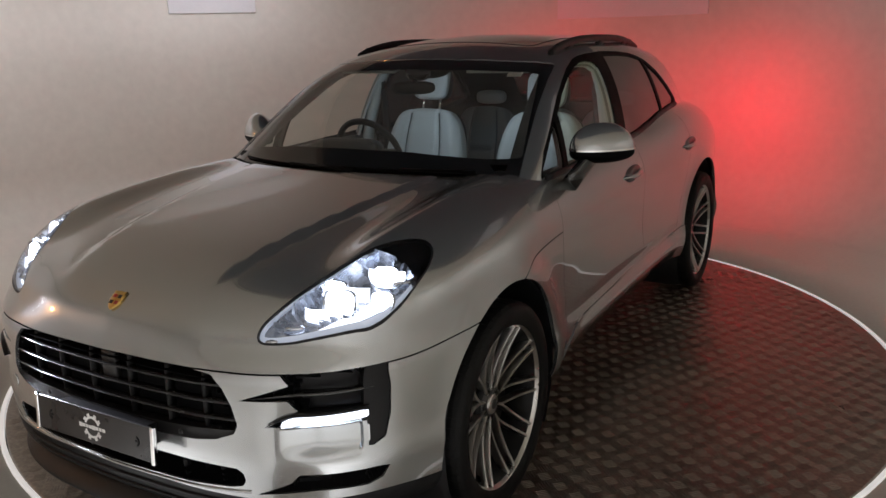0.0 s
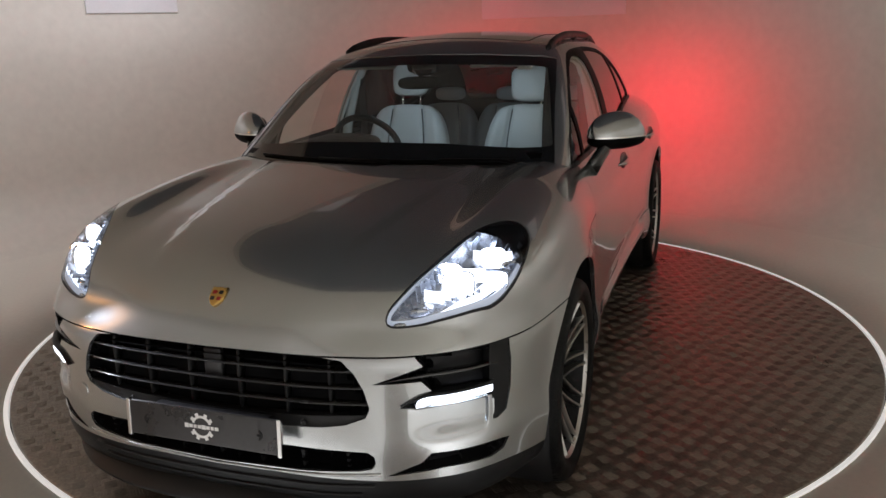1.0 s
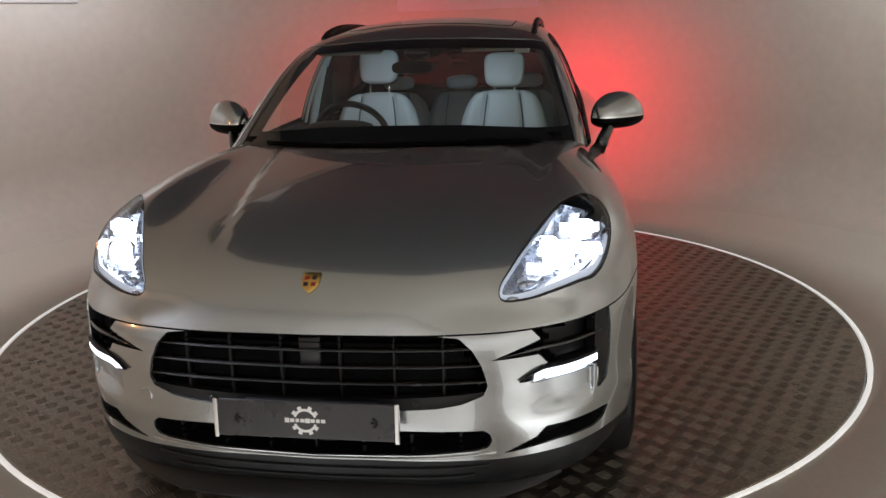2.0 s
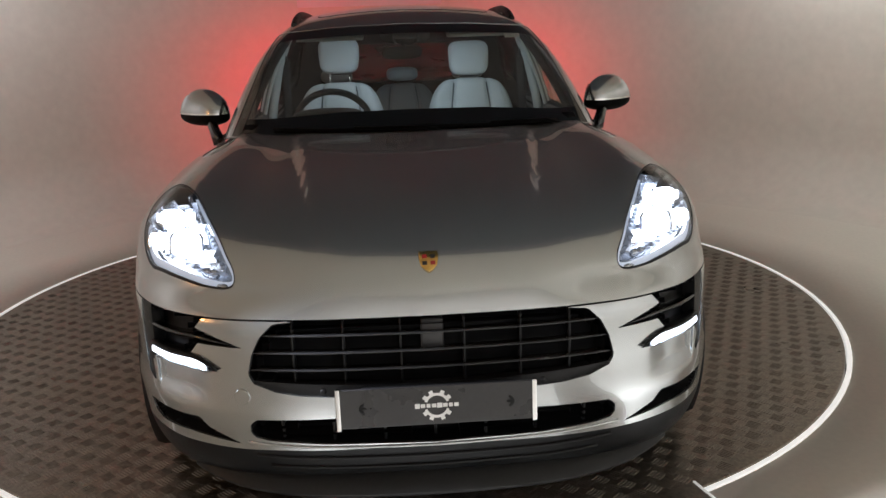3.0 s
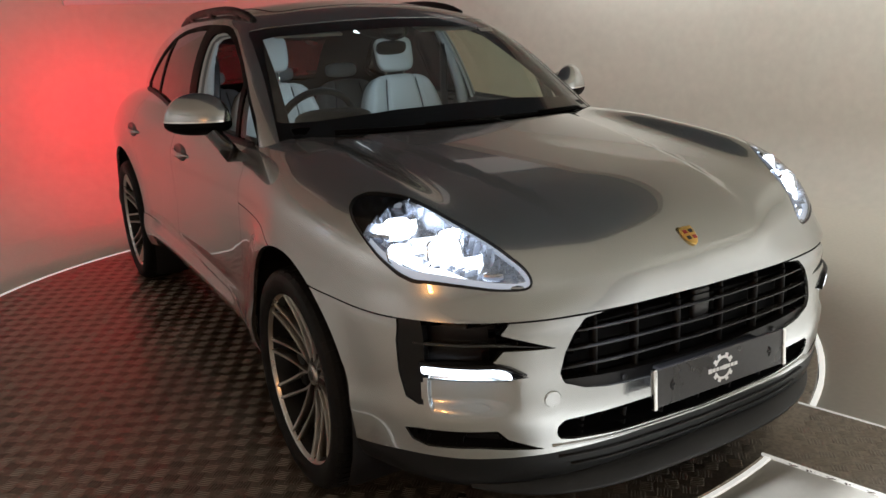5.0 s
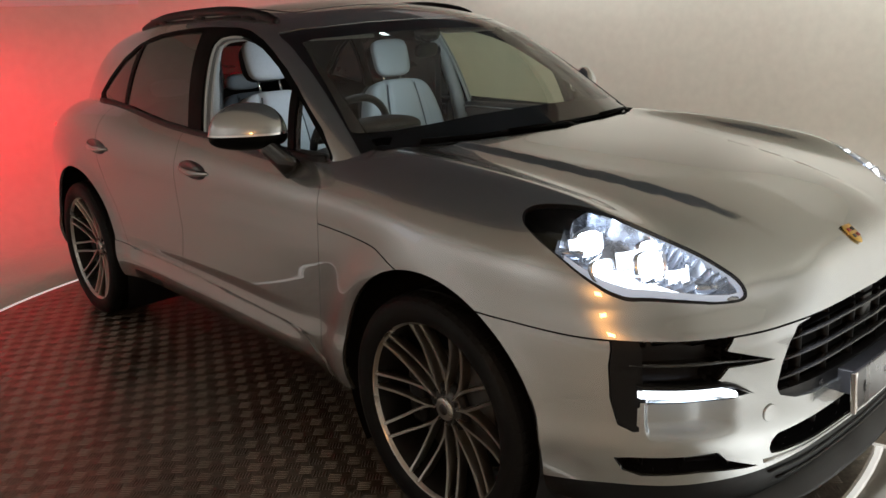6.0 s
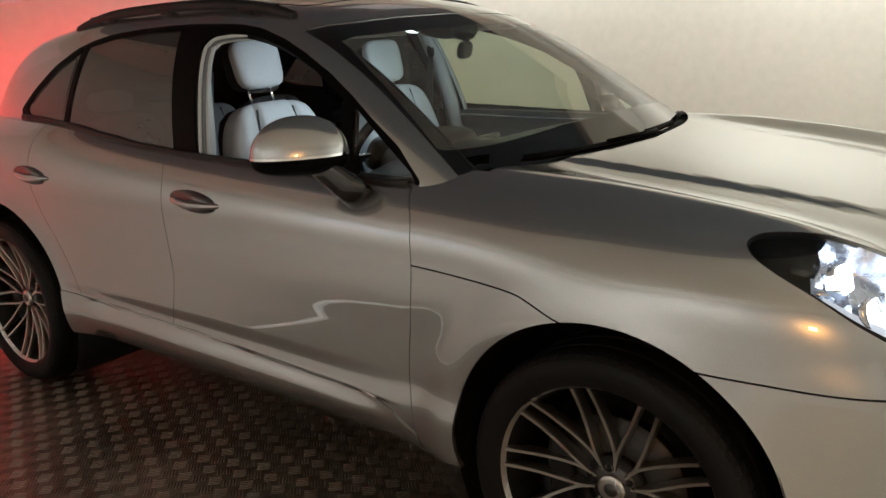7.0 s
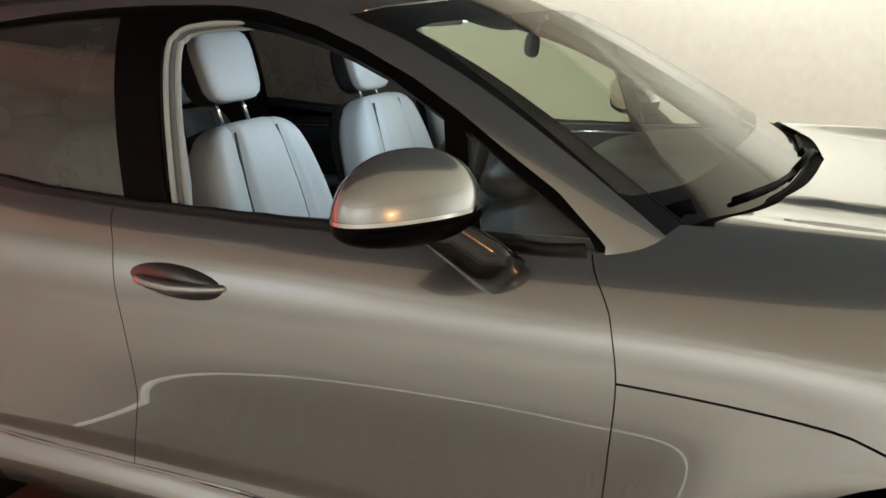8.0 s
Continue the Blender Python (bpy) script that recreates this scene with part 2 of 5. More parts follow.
# ---- curved skins cut into panels ----
class Skin:
    """One half (x from 0 up) of a closed field's surface, as points and faces that can be cut along lines."""

    def __init__(self, field, inner, n, angles):
        (xi, y0, y1, z0, z1), (nx, ny, nz) = inner, n
        t = np.tan(np.radians(np.linspace(0, 45, angles + 1)[1:]))
        ax = [(c, 0) for c in np.linspace(0, xi, nx)] + [(xi, d) for d in t]
        ay = [(y0, -d) for d in t[::-1]] + [(c, 0) for c in np.linspace(y0, y1, ny)] + [(y1, d) for d in t]
        az = [(z0, -d) for d in t[::-1]] + [(c, 0) for c in np.linspace(z0, z1, nz)] + [(z1, d) for d in t]
        seen, start, way, faces = {}, [], [], []

        def vert(o, d):
            k = tuple(np.round((*o, *d), 5))
            if k not in seen:
                seen[k] = len(start)
                start.append(o)
                way.append(d)
            return seen[k]

        def sheet(u, v, place, flip):
            ids = [[vert(*place(a, b)) for b in v] for a in u]
            for i in range(len(u) - 1):
                for j in range(len(v) - 1):
                    q = [ids[i][j], ids[i + 1][j], ids[i + 1][j + 1], ids[i][j + 1]]
                    faces.append(q[::-1] if flip else q)
        sheet(ax, ay, lambda a, b: ((a[0], b[0], z1), (a[1], b[1], 1)), False)
        sheet(ay, az, lambda a, b: ((xi, a[0], b[0]), (1, a[1], b[1])), False)
        sheet(ax, az, lambda a, b: ((a[0], y0, b[0]), (a[1], -1, b[1])), False)
        sheet(ax, az, lambda a, b: ((a[0], y1, b[0]), (a[1], 1, b[1])), True)
        o, d = np.array(start, float), np.array(way, float)
        d /= np.linalg.norm(d, axis=1)[:, None]
        lo, hi = np.zeros(len(o)), np.full(len(o), 2.2)
        for _ in range(36):
            mid = (lo + hi) / 2
            out = field(*(o + mid[:, None] * d).T) > 0
            hi, lo = np.where(out, mid, hi), np.where(out, lo, mid)
        self.v, self.f, self.field = o + lo[:, None] * d, faces, field
        self.v[:, 0] = np.maximum(self.v[:, 0], 0)

    def cut(self, line):
        """Splits the faces where line(x, y, z) is nought."""
        s = line(*self.v.T)
        s = np.where(np.abs(s) < 1e-6, 0, s)
        more, made, out = [], {}, []
        n = len(self.v)

        def between(a, b):
            k = (min(a, b), max(a, b))
            if k not in made:
                w = s[a] / (s[a] - s[b])
                made[k] = n + len(more)
                more.append(self.v[a] + w * (self.v[b] - self.v[a]))
            return made[k]
        sign = np.sign(s)
        for f in self.f:
            g = sign[f]
            if g.max() <= 0 or g.min() >= 0:
                out.append(f)
                continue
            plus, minus = [], []
            for i, a in enumerate(f):
                b = f[(i + 1) % len(f)]
                if sign[a] >= 0:
                    plus.append(a)
                if sign[a] <= 0:
                    minus.append(a)
                if sign[a] * sign[b] < 0:
                    m = between(a, b)
                    plus.append(m)
                    minus.append(m)
            out += [p for p in (plus, minus) if len(p) > 2]
        if more:
            self.v = np.vstack([self.v, more])
        self.f = out
        return self

    def refine(self, near, times=1):
        """Splits the four-sided faces whose middle lies where near() holds into four."""
        for _ in range(times):
            ok = near(*self.mids().T)
            more, made, out = [], {}, []
            n = len(self.v)

            def middle(*ids):
                k = tuple(sorted(ids))
                if k not in made:
                    made[k] = n + len(more)
                    more.append(self.v[list(ids)].mean(0))
                return made[k]
            for f, k in zip(self.f, ok):
                if not k or len(f) != 4:
                    out.append(f)
                    continue
                m = [middle(f[i], f[(i + 1) % 4]) for i in range(4)]
                c = middle(*f)
                out += [[f[i], m[i], c, m[i - 1]] for i in range(4)]
            self.v, self.f = np.vstack([self.v] + more), out
        return self

    def keep(self, inside):
        """Drops the faces whose middle lies where inside() is false."""
        mid = self.mids()
        ok = inside(*mid.T)
        self.f = [f for f, k in zip(self.f, ok) if k]
        return self

    def mids(self):
        return np.array([self.v[f].mean(0) for f in self.f])

    def normals(self, v):
        e = 2e-3
        g = np.stack([self.field(*(v + e * d).T) - self.field(*(v - e * d).T) for d in np.eye(3)], 1)
        g[v[:, 0] < 1e-4, 0] = 0
        return g / np.maximum(np.linalg.norm(g, axis=1), 1e-9)[:, None]

    def take(self, inside, lift=0.0, rim=0.012, both=True, mirrored=False):
        """The mesh of the faces where inside() holds, moved out by lift, with edges turned in by rim. both: with its mirror image."""
        faces = [f for f, k in zip(self.f, inside(*self.mids().T)) if k]
        ids = sorted({i for f in faces for i in f})
        at = {i: k for k, i in enumerate(ids)}
        v = self.v[ids]
        nv = self.normals(v)
        faces = [[at[i] for i in f] for f in faces]
        count = {}
        for f in faces:
            for a, b in zip(f, f[1:] + f[:1]):
                k = (min(a, b), max(a, b))
                count[k] = None if k in count else (a, b)
        v = v + lift * nv
        pts, nrm, out = list(v), list(nv), [list(f) for f in faces]
        if rim:
            for e in count.values():
                if e is None or (both and v[e[0]][0] < 1e-4 and v[e[1]][0] < 1e-4):
                    continue
                a, b = e
                q = [v[b], v[a], v[a] - rim * nv[a], v[b] - rim * nv[b]]
                w = np.cross(q[1] - q[0], q[2] - q[0])
                w = w / max(np.linalg.norm(w), 1e-12)
                k = len(pts)
                pts += q
                nrm += [w] * 4
                out.append([k, k + 1, k + 2, k + 3])
        pts, nrm = np.array(pts), np.array(nrm)
        if both or mirrored:
            flip = np.array((-1, 1, 1))
            n = len(pts)
            if both:
                seam = pts[:, 0] < 1e-4
                to = np.where(seam, np.arange(n), np.arange(n) + n)
                out += [[int(to[i]) for i in f[::-1]] for f in out]
                pts, nrm = np.vstack([pts, pts * flip]), np.vstack([nrm, nrm * flip])
            else:
                out = [f[::-1] for f in out]
                pts, nrm = pts * flip, nrm * flip
        me = bpy.data.meshes.new("panel")
        me.from_pydata(pts.tolist(), [], out)
        me.polygons.foreach_set("use_smooth", np.ones(len(me.polygons), bool))
        me.normals_split_custom_set_from_vertices(nrm.tolist())
        return me

    def panel(self, name, inside, material, parent, label="", lift=0.0, rim=0.012, side=False):
        """A panel of the skin as one object over both halves, or (side) as a left and a right object."""
        if not side:
            return [linked(name, self.take(inside, lift, rim), material, parent, label, False)]
        return [linked(name, self.take(inside, lift, rim, False, k), material, parent, label, False) for k in (False, True)]


def outline(pts, axes, rounds=0, spread=6):
    """A signed distance, less than nought inside, from a closed outline in two of the axes."""
    p = smooth_path(pts, spread, True) if rounds else np.array(pts, float)
    q = np.roll(p, -1, 0)

    def line(x, y, z):
        c = (np.abs(x), y, z)
        u, w = np.asarray(c[axes[0]], float), np.asarray(c[axes[1]], float)
        best, inside = np.full(u.shape, 9e9), np.zeros(u.shape, bool)
        for a, b in zip(p, q):
            d = b - a
            t = np.clip(((u - a[0]) * d[0] + (w - a[1]) * d[1]) / max(d @ d, 1e-12), 0, 1)
            best = np.minimum(best, (u - a[0] - t * d[0]) ** 2 + (w - a[1] - t * d[1]) ** 2)
            cross = (a[1] > w) != (b[1] > w)
            inside ^= cross & (u < a[0] + (w - a[1]) / (b[1] - a[1] if b[1] != a[1] else 1) * d[0])
        return np.sqrt(best) * np.where(inside, -1, 1)
    return line

# ---- the booth: turntable, floor, wall and ceiling ----
WALL = material("cream_wall", (.65, .62, .545), .60, vary=.06, scale=.7, fine=14, bump=.04, bump_scale=40, rough_vary=.05)
FLOOR = material("cream_floor", (.66, .63, .55), .52, vary=.06, scale=1.2, fine=40, bump=.1, bump_scale=150)
TREAD = material("tread_plate", (.215, .184, .150), .38, .85, vary=.45, scale=2.2, fine=60, bump=.15, bump_scale=500, rough_vary=.12)
TREAD_BAR = material("tread_bar_worn", (.215, .186, .154), .38, .85, vary=.35, scale=2.5, fine=50, rough_vary=.12)
RING = material("ring_light", (.8, .8, .78), .4, emit=(1, .95, .84), power=.44, vary=.5, scale=11)
STRIP = material("edge_light", (.6, .6, .55), .5, emit=(1, .95, .85), power=.30, vary=.3, scale=9)
CEIL = material("slate_ceiling", (.075, .100, .130), .8, vary=.1, scale=1.5)
PANEL = material("ceiling_panel", (.36, .37, .38), .6, emit=(1, .96, .9), power=.12, vary=.05)
CX, CY, RIM = -.08, -.086, 2.257


def disc_mesh(r, z, n=160, inner=0.0, depth=.05):
    bm = bmesh.new()
    ring = lambda q, h: [(CX + q * math.cos(2 * math.pi * k / n), CY + q * math.sin(2 * math.pi * k / n), h) for k in range(n)]
    rings = [ring(r, z - depth), ring(r, z - .004), ring(r - .004, z)]
    if inner:
        rings += [ring(inner, z), ring(inner, z - depth)]
    loft(bm, rings, caps=False)
    if not inner:
        bm.faces.new([v for v in bm.verts if abs(v.co.z - z) < 1e-6 and (v.co.xy - Vector((CX, CY))).length > r - .006])
    return bm


turntable = tagged(part("turntable", disc_mesh(RIM - .016, 0.0), TREAD, smooth=False),
                   "round steel tread-plate turntable under the car, worn brown-grey", "turntable", kind="structure")
ring_light = tagged(part("ring_light", disc_mesh(RIM + .010, .001, inner=RIM - .010, depth=.04), RING, smooth=False),
                    "thin glowing white ring round the turntable", "light strip", kind="structure")

# ramp of the same plate that breaks the ring
RAMP = [(.845, -2.09), (1.617, -4.9), (1.15, -4.9), (.425, -2.26)]
bm = bmesh.new()
low = [bm.verts.new((x, y, -.05)) for x, y in RAMP]
top = [bm.verts.new((x, y, .004)) for x, y in RAMP]
bm.faces.new(top)
for i in range(4):
    bm.faces.new((low[i], low[(i + 1) % 4], top[(i + 1) % 4], top[i]))
ramp = tagged(part("entry_ramp", bm, TREAD, smooth=False), "steel tread-plate track leading onto the turntable", "ramp", kind="structure")
bm = bmesh.new()
for i in (0, 2):
    (ax, ay), (bx, by) = RAMP[i], RAMP[i + 1]
    block(bm, ((Vector((bx - ax, by - ay)).length), .009, .05), Matrix.Translation(((ax + bx) / 2, (ay + by) / 2, -.016)) @ pose(0, 0, 0, 0, 0, math.degrees(math.atan2(by - ay, bx - ax))), .003)
part("edge_strip", bm, STRIP, ramp, "thin glowing white edge strip", smooth=False)


def tread_bars(spots, h0):
    """Groups of five short raised bars, turned by a quarter from group to group, as one mesh."""
    v, f = [], []
    base = np.array([(-1, 0), (-.7, -1), (.7, -1), (1, 0), (.7, 1), (-.7, 1)])
    for gx, gy, odd in spots:
        for k in range(5):
            off = (k - 2) * .0105
            w = math.pi / 4 + (math.pi / 2 if odd else 0)
            c, s = math.cos(w), math.sin(w)
            n = len(v)
            for grow, h in ((1.0, 0.0), (.6, .0013)):
                for bx, by in base:
                    lx, ly = bx * .0225 * (.8 + .2 * grow), off + by * .0036 * grow
                    v.append((gx + c * lx - s * ly, gy + s * lx + c * ly, h0 + h))
            for i in range(6):
                j = (i + 1) % 6
                f.append((n + i, n + j, n + 6 + j, n + 6 + i))
            f.append(tuple(range(n + 6, n + 12)))
    me = bpy.data.meshes.new("tread_bars")
    me.from_pydata(v, [], f)
    return me


def grid_spots(inside, turn, step=.060):
    c, s = math.cos(turn), math.sin(turn)
    return [(x, y, (i + j) % 2) for i in range(-90, 91) for j in range(-90, 91)
            for x, y in [(c * i * step - s * j * step, s * i * step + c * j * step)] if inside(x, y)]


def in_ramp(x, y):
    return all((bx - ax) * (y - ay) - (by - ay) * (x - ax) < -.03 for (ax, ay), (bx, by) in zip(RAMP, RAMP[1:] + RAMP[:1]))


tagged(linked("tread_bars", tread_bars(grid_spots(lambda x, y: math.hypot(x - CX, y - CY) < RIM - .055 and not in_ramp(x, y), .35), 0.0), TREAD_BAR, turntable, smooth=False),
       "raised five-bar tread pattern", kind="stuff")
tagged(linked("tread_bars", tread_bars(grid_spots(in_ramp, .27), .004), TREAD_BAR, ramp, smooth=False), "raised five-bar tread pattern", kind="stuff")


# floor outside the ring, rising in a cove to the wall
def room_r(w):
    """The wall's distance from the middle: further off on the side where the car looks."""
    return 3.75 + 1.5 * (.5 - .5 * math.sin(w)) ** 1.3


def room_sheet(profile, n=128):
    """A sheet round the room: profile of (share of the wall's distance, metres added to it, height)."""
    rings = []
    for share, add, z in profile:
        rings.append([((CX + (RIM + .012 + (room_r(w) - RIM - .012) * share + add) * math.cos(w)), CY + (RIM + .012 + (room_r(w) - RIM - .012) * share + add) * math.sin(w), z)
                      for w in (2 * math.pi * k / n for k in range(n))])
    return loft(bmesh.new(), rings, caps=False)


cove = [(1, -.55 * (1 - math.sin(a)), .55 * (1 - math.cos(a)) - .002) for a in (math.pi / 2 * k / 10 for k in range(11))]
tagged(part("floor", room_sheet([(0, 0, -.05), (0, 0, -.002), (.3, 0, -.002), cove[0]]), FLOOR), "smooth cream-painted booth floor round the turntable", "floor", kind="structure")
tagged(part("wall_round", room_sheet(cove + [(1, 0, 1.4), (1, 0, CEILING + .05), (1, .12, CEILING + .05), (1, .12, -.1)]), WALL), "curved cream booth wall with a soft cove at its foot", "wall", kind="structure")
bm = bmesh.new()
n = 128
for h in (CEILING, CEILING + .1):
    bm.faces.new([bm.verts.new((CX + (room_r(w) + .1) * math.cos(w), CY + (room_r(w) + .1) * math.sin(w), h)) for w in (2 * math.pi * k / n for k in range(n))])
tagged(part("ceiling", bm, CEIL, smooth=False), "dark grey booth ceiling", "ceiling", kind="structure")


# unseen pale edge added below the dark ceiling, to shape the paint's reflections
rings = []
for outer, z in ((True, CEILING - .10), (False, CEILING - .10), (False, CEILING - .02), (True, CEILING - .02)):
    rings.append([(CX + (room_r(w) + .02) * math.cos(w), CY + (room_r(w) + .02) * math.sin(w), z) if outer else (CX + .40 + 2.1 * math.cos(w), CY + .70 + 2.9 * math.sin(w), z)
                  for w in (2 * math.pi * k / n for k in range(n))])
tagged(part("reflection_soffit", loft(bmesh.new(), rings, caps=False), WALL, smooth=False), "unseen pale ceiling edge, added for its reflection in the car's paint", "ceiling edge", kind="structure")


def wall_board(w0, w1, z0, z1):
    """A pale board on the wall between two angles."""
    rings = []
    for k in range(13):
        w = radians(w0 + (w1 - w0) * k / 12)
        rings.append([(CX + (room_r(w) - d) * math.cos(w), CY + (room_r(w) - d) * math.sin(w), z) for d, z in ((-.02, z0), (.016, z0), (.02, z0 + .004), (.02, z1 - .004), (.016, z1), (-.02, z1))])
    return tagged(part("wall_board", loft(bmesh.new(), rings), PLATE_WHITE, smooth=False), "plain pale board high on the booth wall", "wall board", "boards on the wall")


wall_board(146, 157, 1.86, 2.4)
wall_board(82, 103, 1.72, 2.4)


def ceiling_panel(x, y, w=1.2, d=.6):
    ob = empty("ceiling_light", None, pose(x, y, CEILING))
    part("frame", block(bmesh.new(), (w + .06, d + .06, .02), pose(0, 0, -.008), .004), CEIL, ob, smooth=False)
    part("diffuser", block(bmesh.new(), (w, d, .012), pose(0, 0, -.016), .003), PANEL, ob, smooth=False)
    return tagged(ob, "dim flat rectangular ceiling light panel", "ceiling light", "lights in the ceiling")


for px, py in ((-1.7, -2.6), (1.7, -2.6), (-2.2, 1.4), (2.2, 1.4)):
    ceiling_panel(px, py)
# ---- the car's outer form: smooth guide curves and two closed fields, x across, y to the rear, z up ----
def curve(*pts):
    """A smooth monotone curve through (u, v) pairs, flat beyond its ends."""
    u, v = np.array(pts, float).T
    h, d = np.diff(u), np.diff(v) / np.diff(u)
    m = np.r_[d[0], np.where(d[1:] * d[:-1] > 0, 2 * d[1:] * d[:-1] / np.where(d[1:] + d[:-1] == 0, 1, d[1:] + d[:-1]), 0), d[-1]]

    def at(q):
        q = np.clip(q, u[0], u[-1])
        i = np.clip(np.searchsorted(u, q) - 1, 0, len(h) - 1)
        s = (q - u[i]) / h[i]
        return ((2 * s ** 3 - 3 * s ** 2 + 1) * v[i] + (s ** 3 - 2 * s ** 2 + s) * h[i] * m[i]
                + (3 * s ** 2 - 2 * s ** 3) * v[i + 1] + (s ** 3 - s ** 2) * h[i] * m[i + 1])
    return at


def ease(q, lo, hi):
    s = np.clip((q - lo) / (hi - lo), 0, 1)
    return s * s * (3 - 2 * s)


AXLE_F, AXLE_R, HUB_Z, ARCH_R = -1.455, 1.352, 0.365, 0.425
plan_w = curve((-2.4, .955), (-1.9, .952), (-1.45, .955), (-.9, .925), (-.3, .925), (.4, .935), (1.0, .955), (1.4, .962), (1.9, .938), (2.4, .82))
flank = curve((.15, -.10), (.24, -.045), (.34, -.006), (.42, .002), (.52, -.012), (.64, -.015), (.80, -.007), (.93, .006), (1.05, .006), (1.2, 0))
nose_y = curve((0, -2.372), (.3, -2.362), (.5, -2.334), (.7, -2.255), (.85, -2.13), (.97, -1.95))
nose_in = curve((.15, .05), (.25, .0), (.36, .004), (.46, -.004), (.56, 0), (.68, 0), (.8, .012), (1, .03))
tail_y = curve((0, 2.33), (.4, 2.30), (.7, 2.20), (.97, 1.98))
tail_in = curve((.2, .10), (.45, .0), (.7, .02), (.9, .07), (1.1, .17), (1.3, .28))
deck_z = curve((-2.45, .86), (-2.3, .905), (-2.0, .965), (-1.7, 1.012), (-1.3, 1.062), (-1.0, 1.095), (-.5, 1.115), (.3, 1.135), (1.2, 1.185), (1.8, 1.165), (2.4, 1.03))
crest = curve((-2.35, 0), (-2.1, .022), (-1.8, .052), (-1.4, .042), (-1.0, .012), (-.6, 0))
dome_x = curve((-2.35, .265), (-2.06, .320), (-1.63, .392), (-1.28, .440), (-1.0, .48))
cabin_w = curve((1.0, .815), (1.06, .803), (1.2, .765), (1.32, .722), (1.47, .655), (1.6, .60))
cabin_taper = curve((-1.2, 0), (.4, 0), (1.0, .012), (1.4, .032), (1.8, .07), (2.2, .13))
screen_y = curve((0, -1.20), (.3, -1.17), (.55, -1.095), (.75, -.985), (.9, -.87))
roof_z = curve((-1.2, 1.42), (-.5, 1.52), (-.2, 1.562), (.3, 1.597), (.8, 1.592), (1.3, 1.545), (1.9, 1.46), (2.4, 1.36))


def body_field(x, y, z):
    x = np.abs(x)
    ring_f = np.hypot(y - AXLE_F, z - HUB_Z)
    ring_r = np.hypot(y - AXLE_R, z - HUB_Z)
    flare = .020 * np.exp(-((ring_f - .42) / .075) ** 2) + .018 * np.exp(-((ring_r - .42) / .08) ** 2)
    # scooped door skin above the sill
    scoop = -.009 * (1 - ease(z, .480, .530)) * ease(z, .40, .462) * ease(y, -1.0, -.40) * (1 - ease(y, .60, .95))
    # groove under the doors, above the sill blade
    under_door = z - (.457 + .026 * y)
    scoop = scoop - .017 * ease(under_door, -.065, -.012) * (1 - ease(under_door, -.006, .002)) * ease(y, -.90, -.68) * (1 - ease(y, .60, .76))
    # the sill blade turns in towards its foot
    scoop = scoop - .030 * (1 - ease(z, .285, .400)) * ease(y, -1.0, -.75) * (1 - ease(y, .68, .90))
    wide = plan_w(y) + flank(z) + flare * ease(z, .1, .3) + scoop
    a = x / wide
    # fender crest, and a slightly raised middle of the bonnet with a crisp shoulder
    h = deck_z(y) + crest(y) * np.exp(-((x - .70) / np.where(x < .70, .095, .30)) ** 2) - .01 * (x / .9) ** 2
    h = h + .011 * (1 - ease(x - dome_x(y), -.010, .030)) * ease(y, -2.30, -1.9) * (1 - ease(y, -1.25, -1.05))
    b = np.maximum(z - .35, 0) / np.maximum(h - .35, .1)
    front = nose_y(np.minimum(x, .97)) + nose_in(z) + .030 * ease(x, .22, .50) * ease(z, .70, .80) + 1.3
    # hollow below the running light
    front = front + .026 * ease(x, .60, .69) * (1 - ease(x, .784, .797)) * ease(z, .468, .516) * (1 - ease(z, .564, .574))
    back = tail_y(np.minimum(x, .97)) - tail_in(z) - 1.3
    c = np.where(y < 0, np.maximum(-1.3 - y, 0) / -front, np.maximum(y - 1.3, 0) / back)
    low = np.maximum(.62 - z, 0) / .44
    s = (a ** 6 + b ** 6)
    return (s ** (8 / 6) + c ** 8 + low ** 8) ** .125 - 1


def cabin_field(x, y, z):
    x = np.abs(x)
    a = x / (cabin_w(z) - cabin_taper(y))
    front = screen_y(np.minimum(x, .9)) + 1.62 * (z - 1.08)
    c = 1 + (front - y) * .75
    back = 2.12 - .72 * (z - 1.0) - .20 * (x / .7) ** 2
    d = 1 + (y - back) * .75
    b = 1 + (z - (roof_z(y) - .055 * (x / .6) ** 2)) * 1.0
    p = 14
    return (a ** p + np.maximum(b, 0) ** p + np.maximum(c, 0) ** 22 + np.maximum(d, 0) ** p) ** (1 / p) - 1

# ---- the car ----
car = tagged(empty("car"), "silver-grey metallic five-door sports SUV with lights on, standing on the turntable", "car")

body = Skin(body_field, (.40, -1.75, 1.8, .45, .62), (19, 140, 9), 24)
cabin = Skin(cabin_field, (.33, -.30, 1.45, 1.15, 1.25), (17, 76, 6), 26)

# lines between the panels
GAP, THIN = .0022, .0013
hood_z = curve((-2.45, .722), (-2.04, .726), (-1.85, .736), (-1.74, .742), (-1.55, .77), (-1.40, .797), (-1.34, .817), (-1.27, .836), (-1.08, .846), (-.94, .850), (-.8, .852))
door_a = curve((.25, -.945), (.41, -.932), (.54, -.915), (.70, -.928), (.85, -.940), (.95, -.923), (1.05, -.868), (1.3, -.85))
door_b = curve((.25, .185), (.46, .182), (.56, .160), (.67, .140), (.84, .150), (.98, .180), (1.06, .24), (1.3, .4))
door_c = curve((.25, .73), (.46, .76), (.65, .85), (.80, .95), (.95, 1.02), (1.15, 1.10), (1.4, 1.2))
sill_z = curve((-1.0, .33), (-.89, .385), (-.845, .415), (-.73, .440), (-.39, .452), (.2, .460), (.68, .476), (.80, .484), (1.0, .49))
bumper_y = -1.62

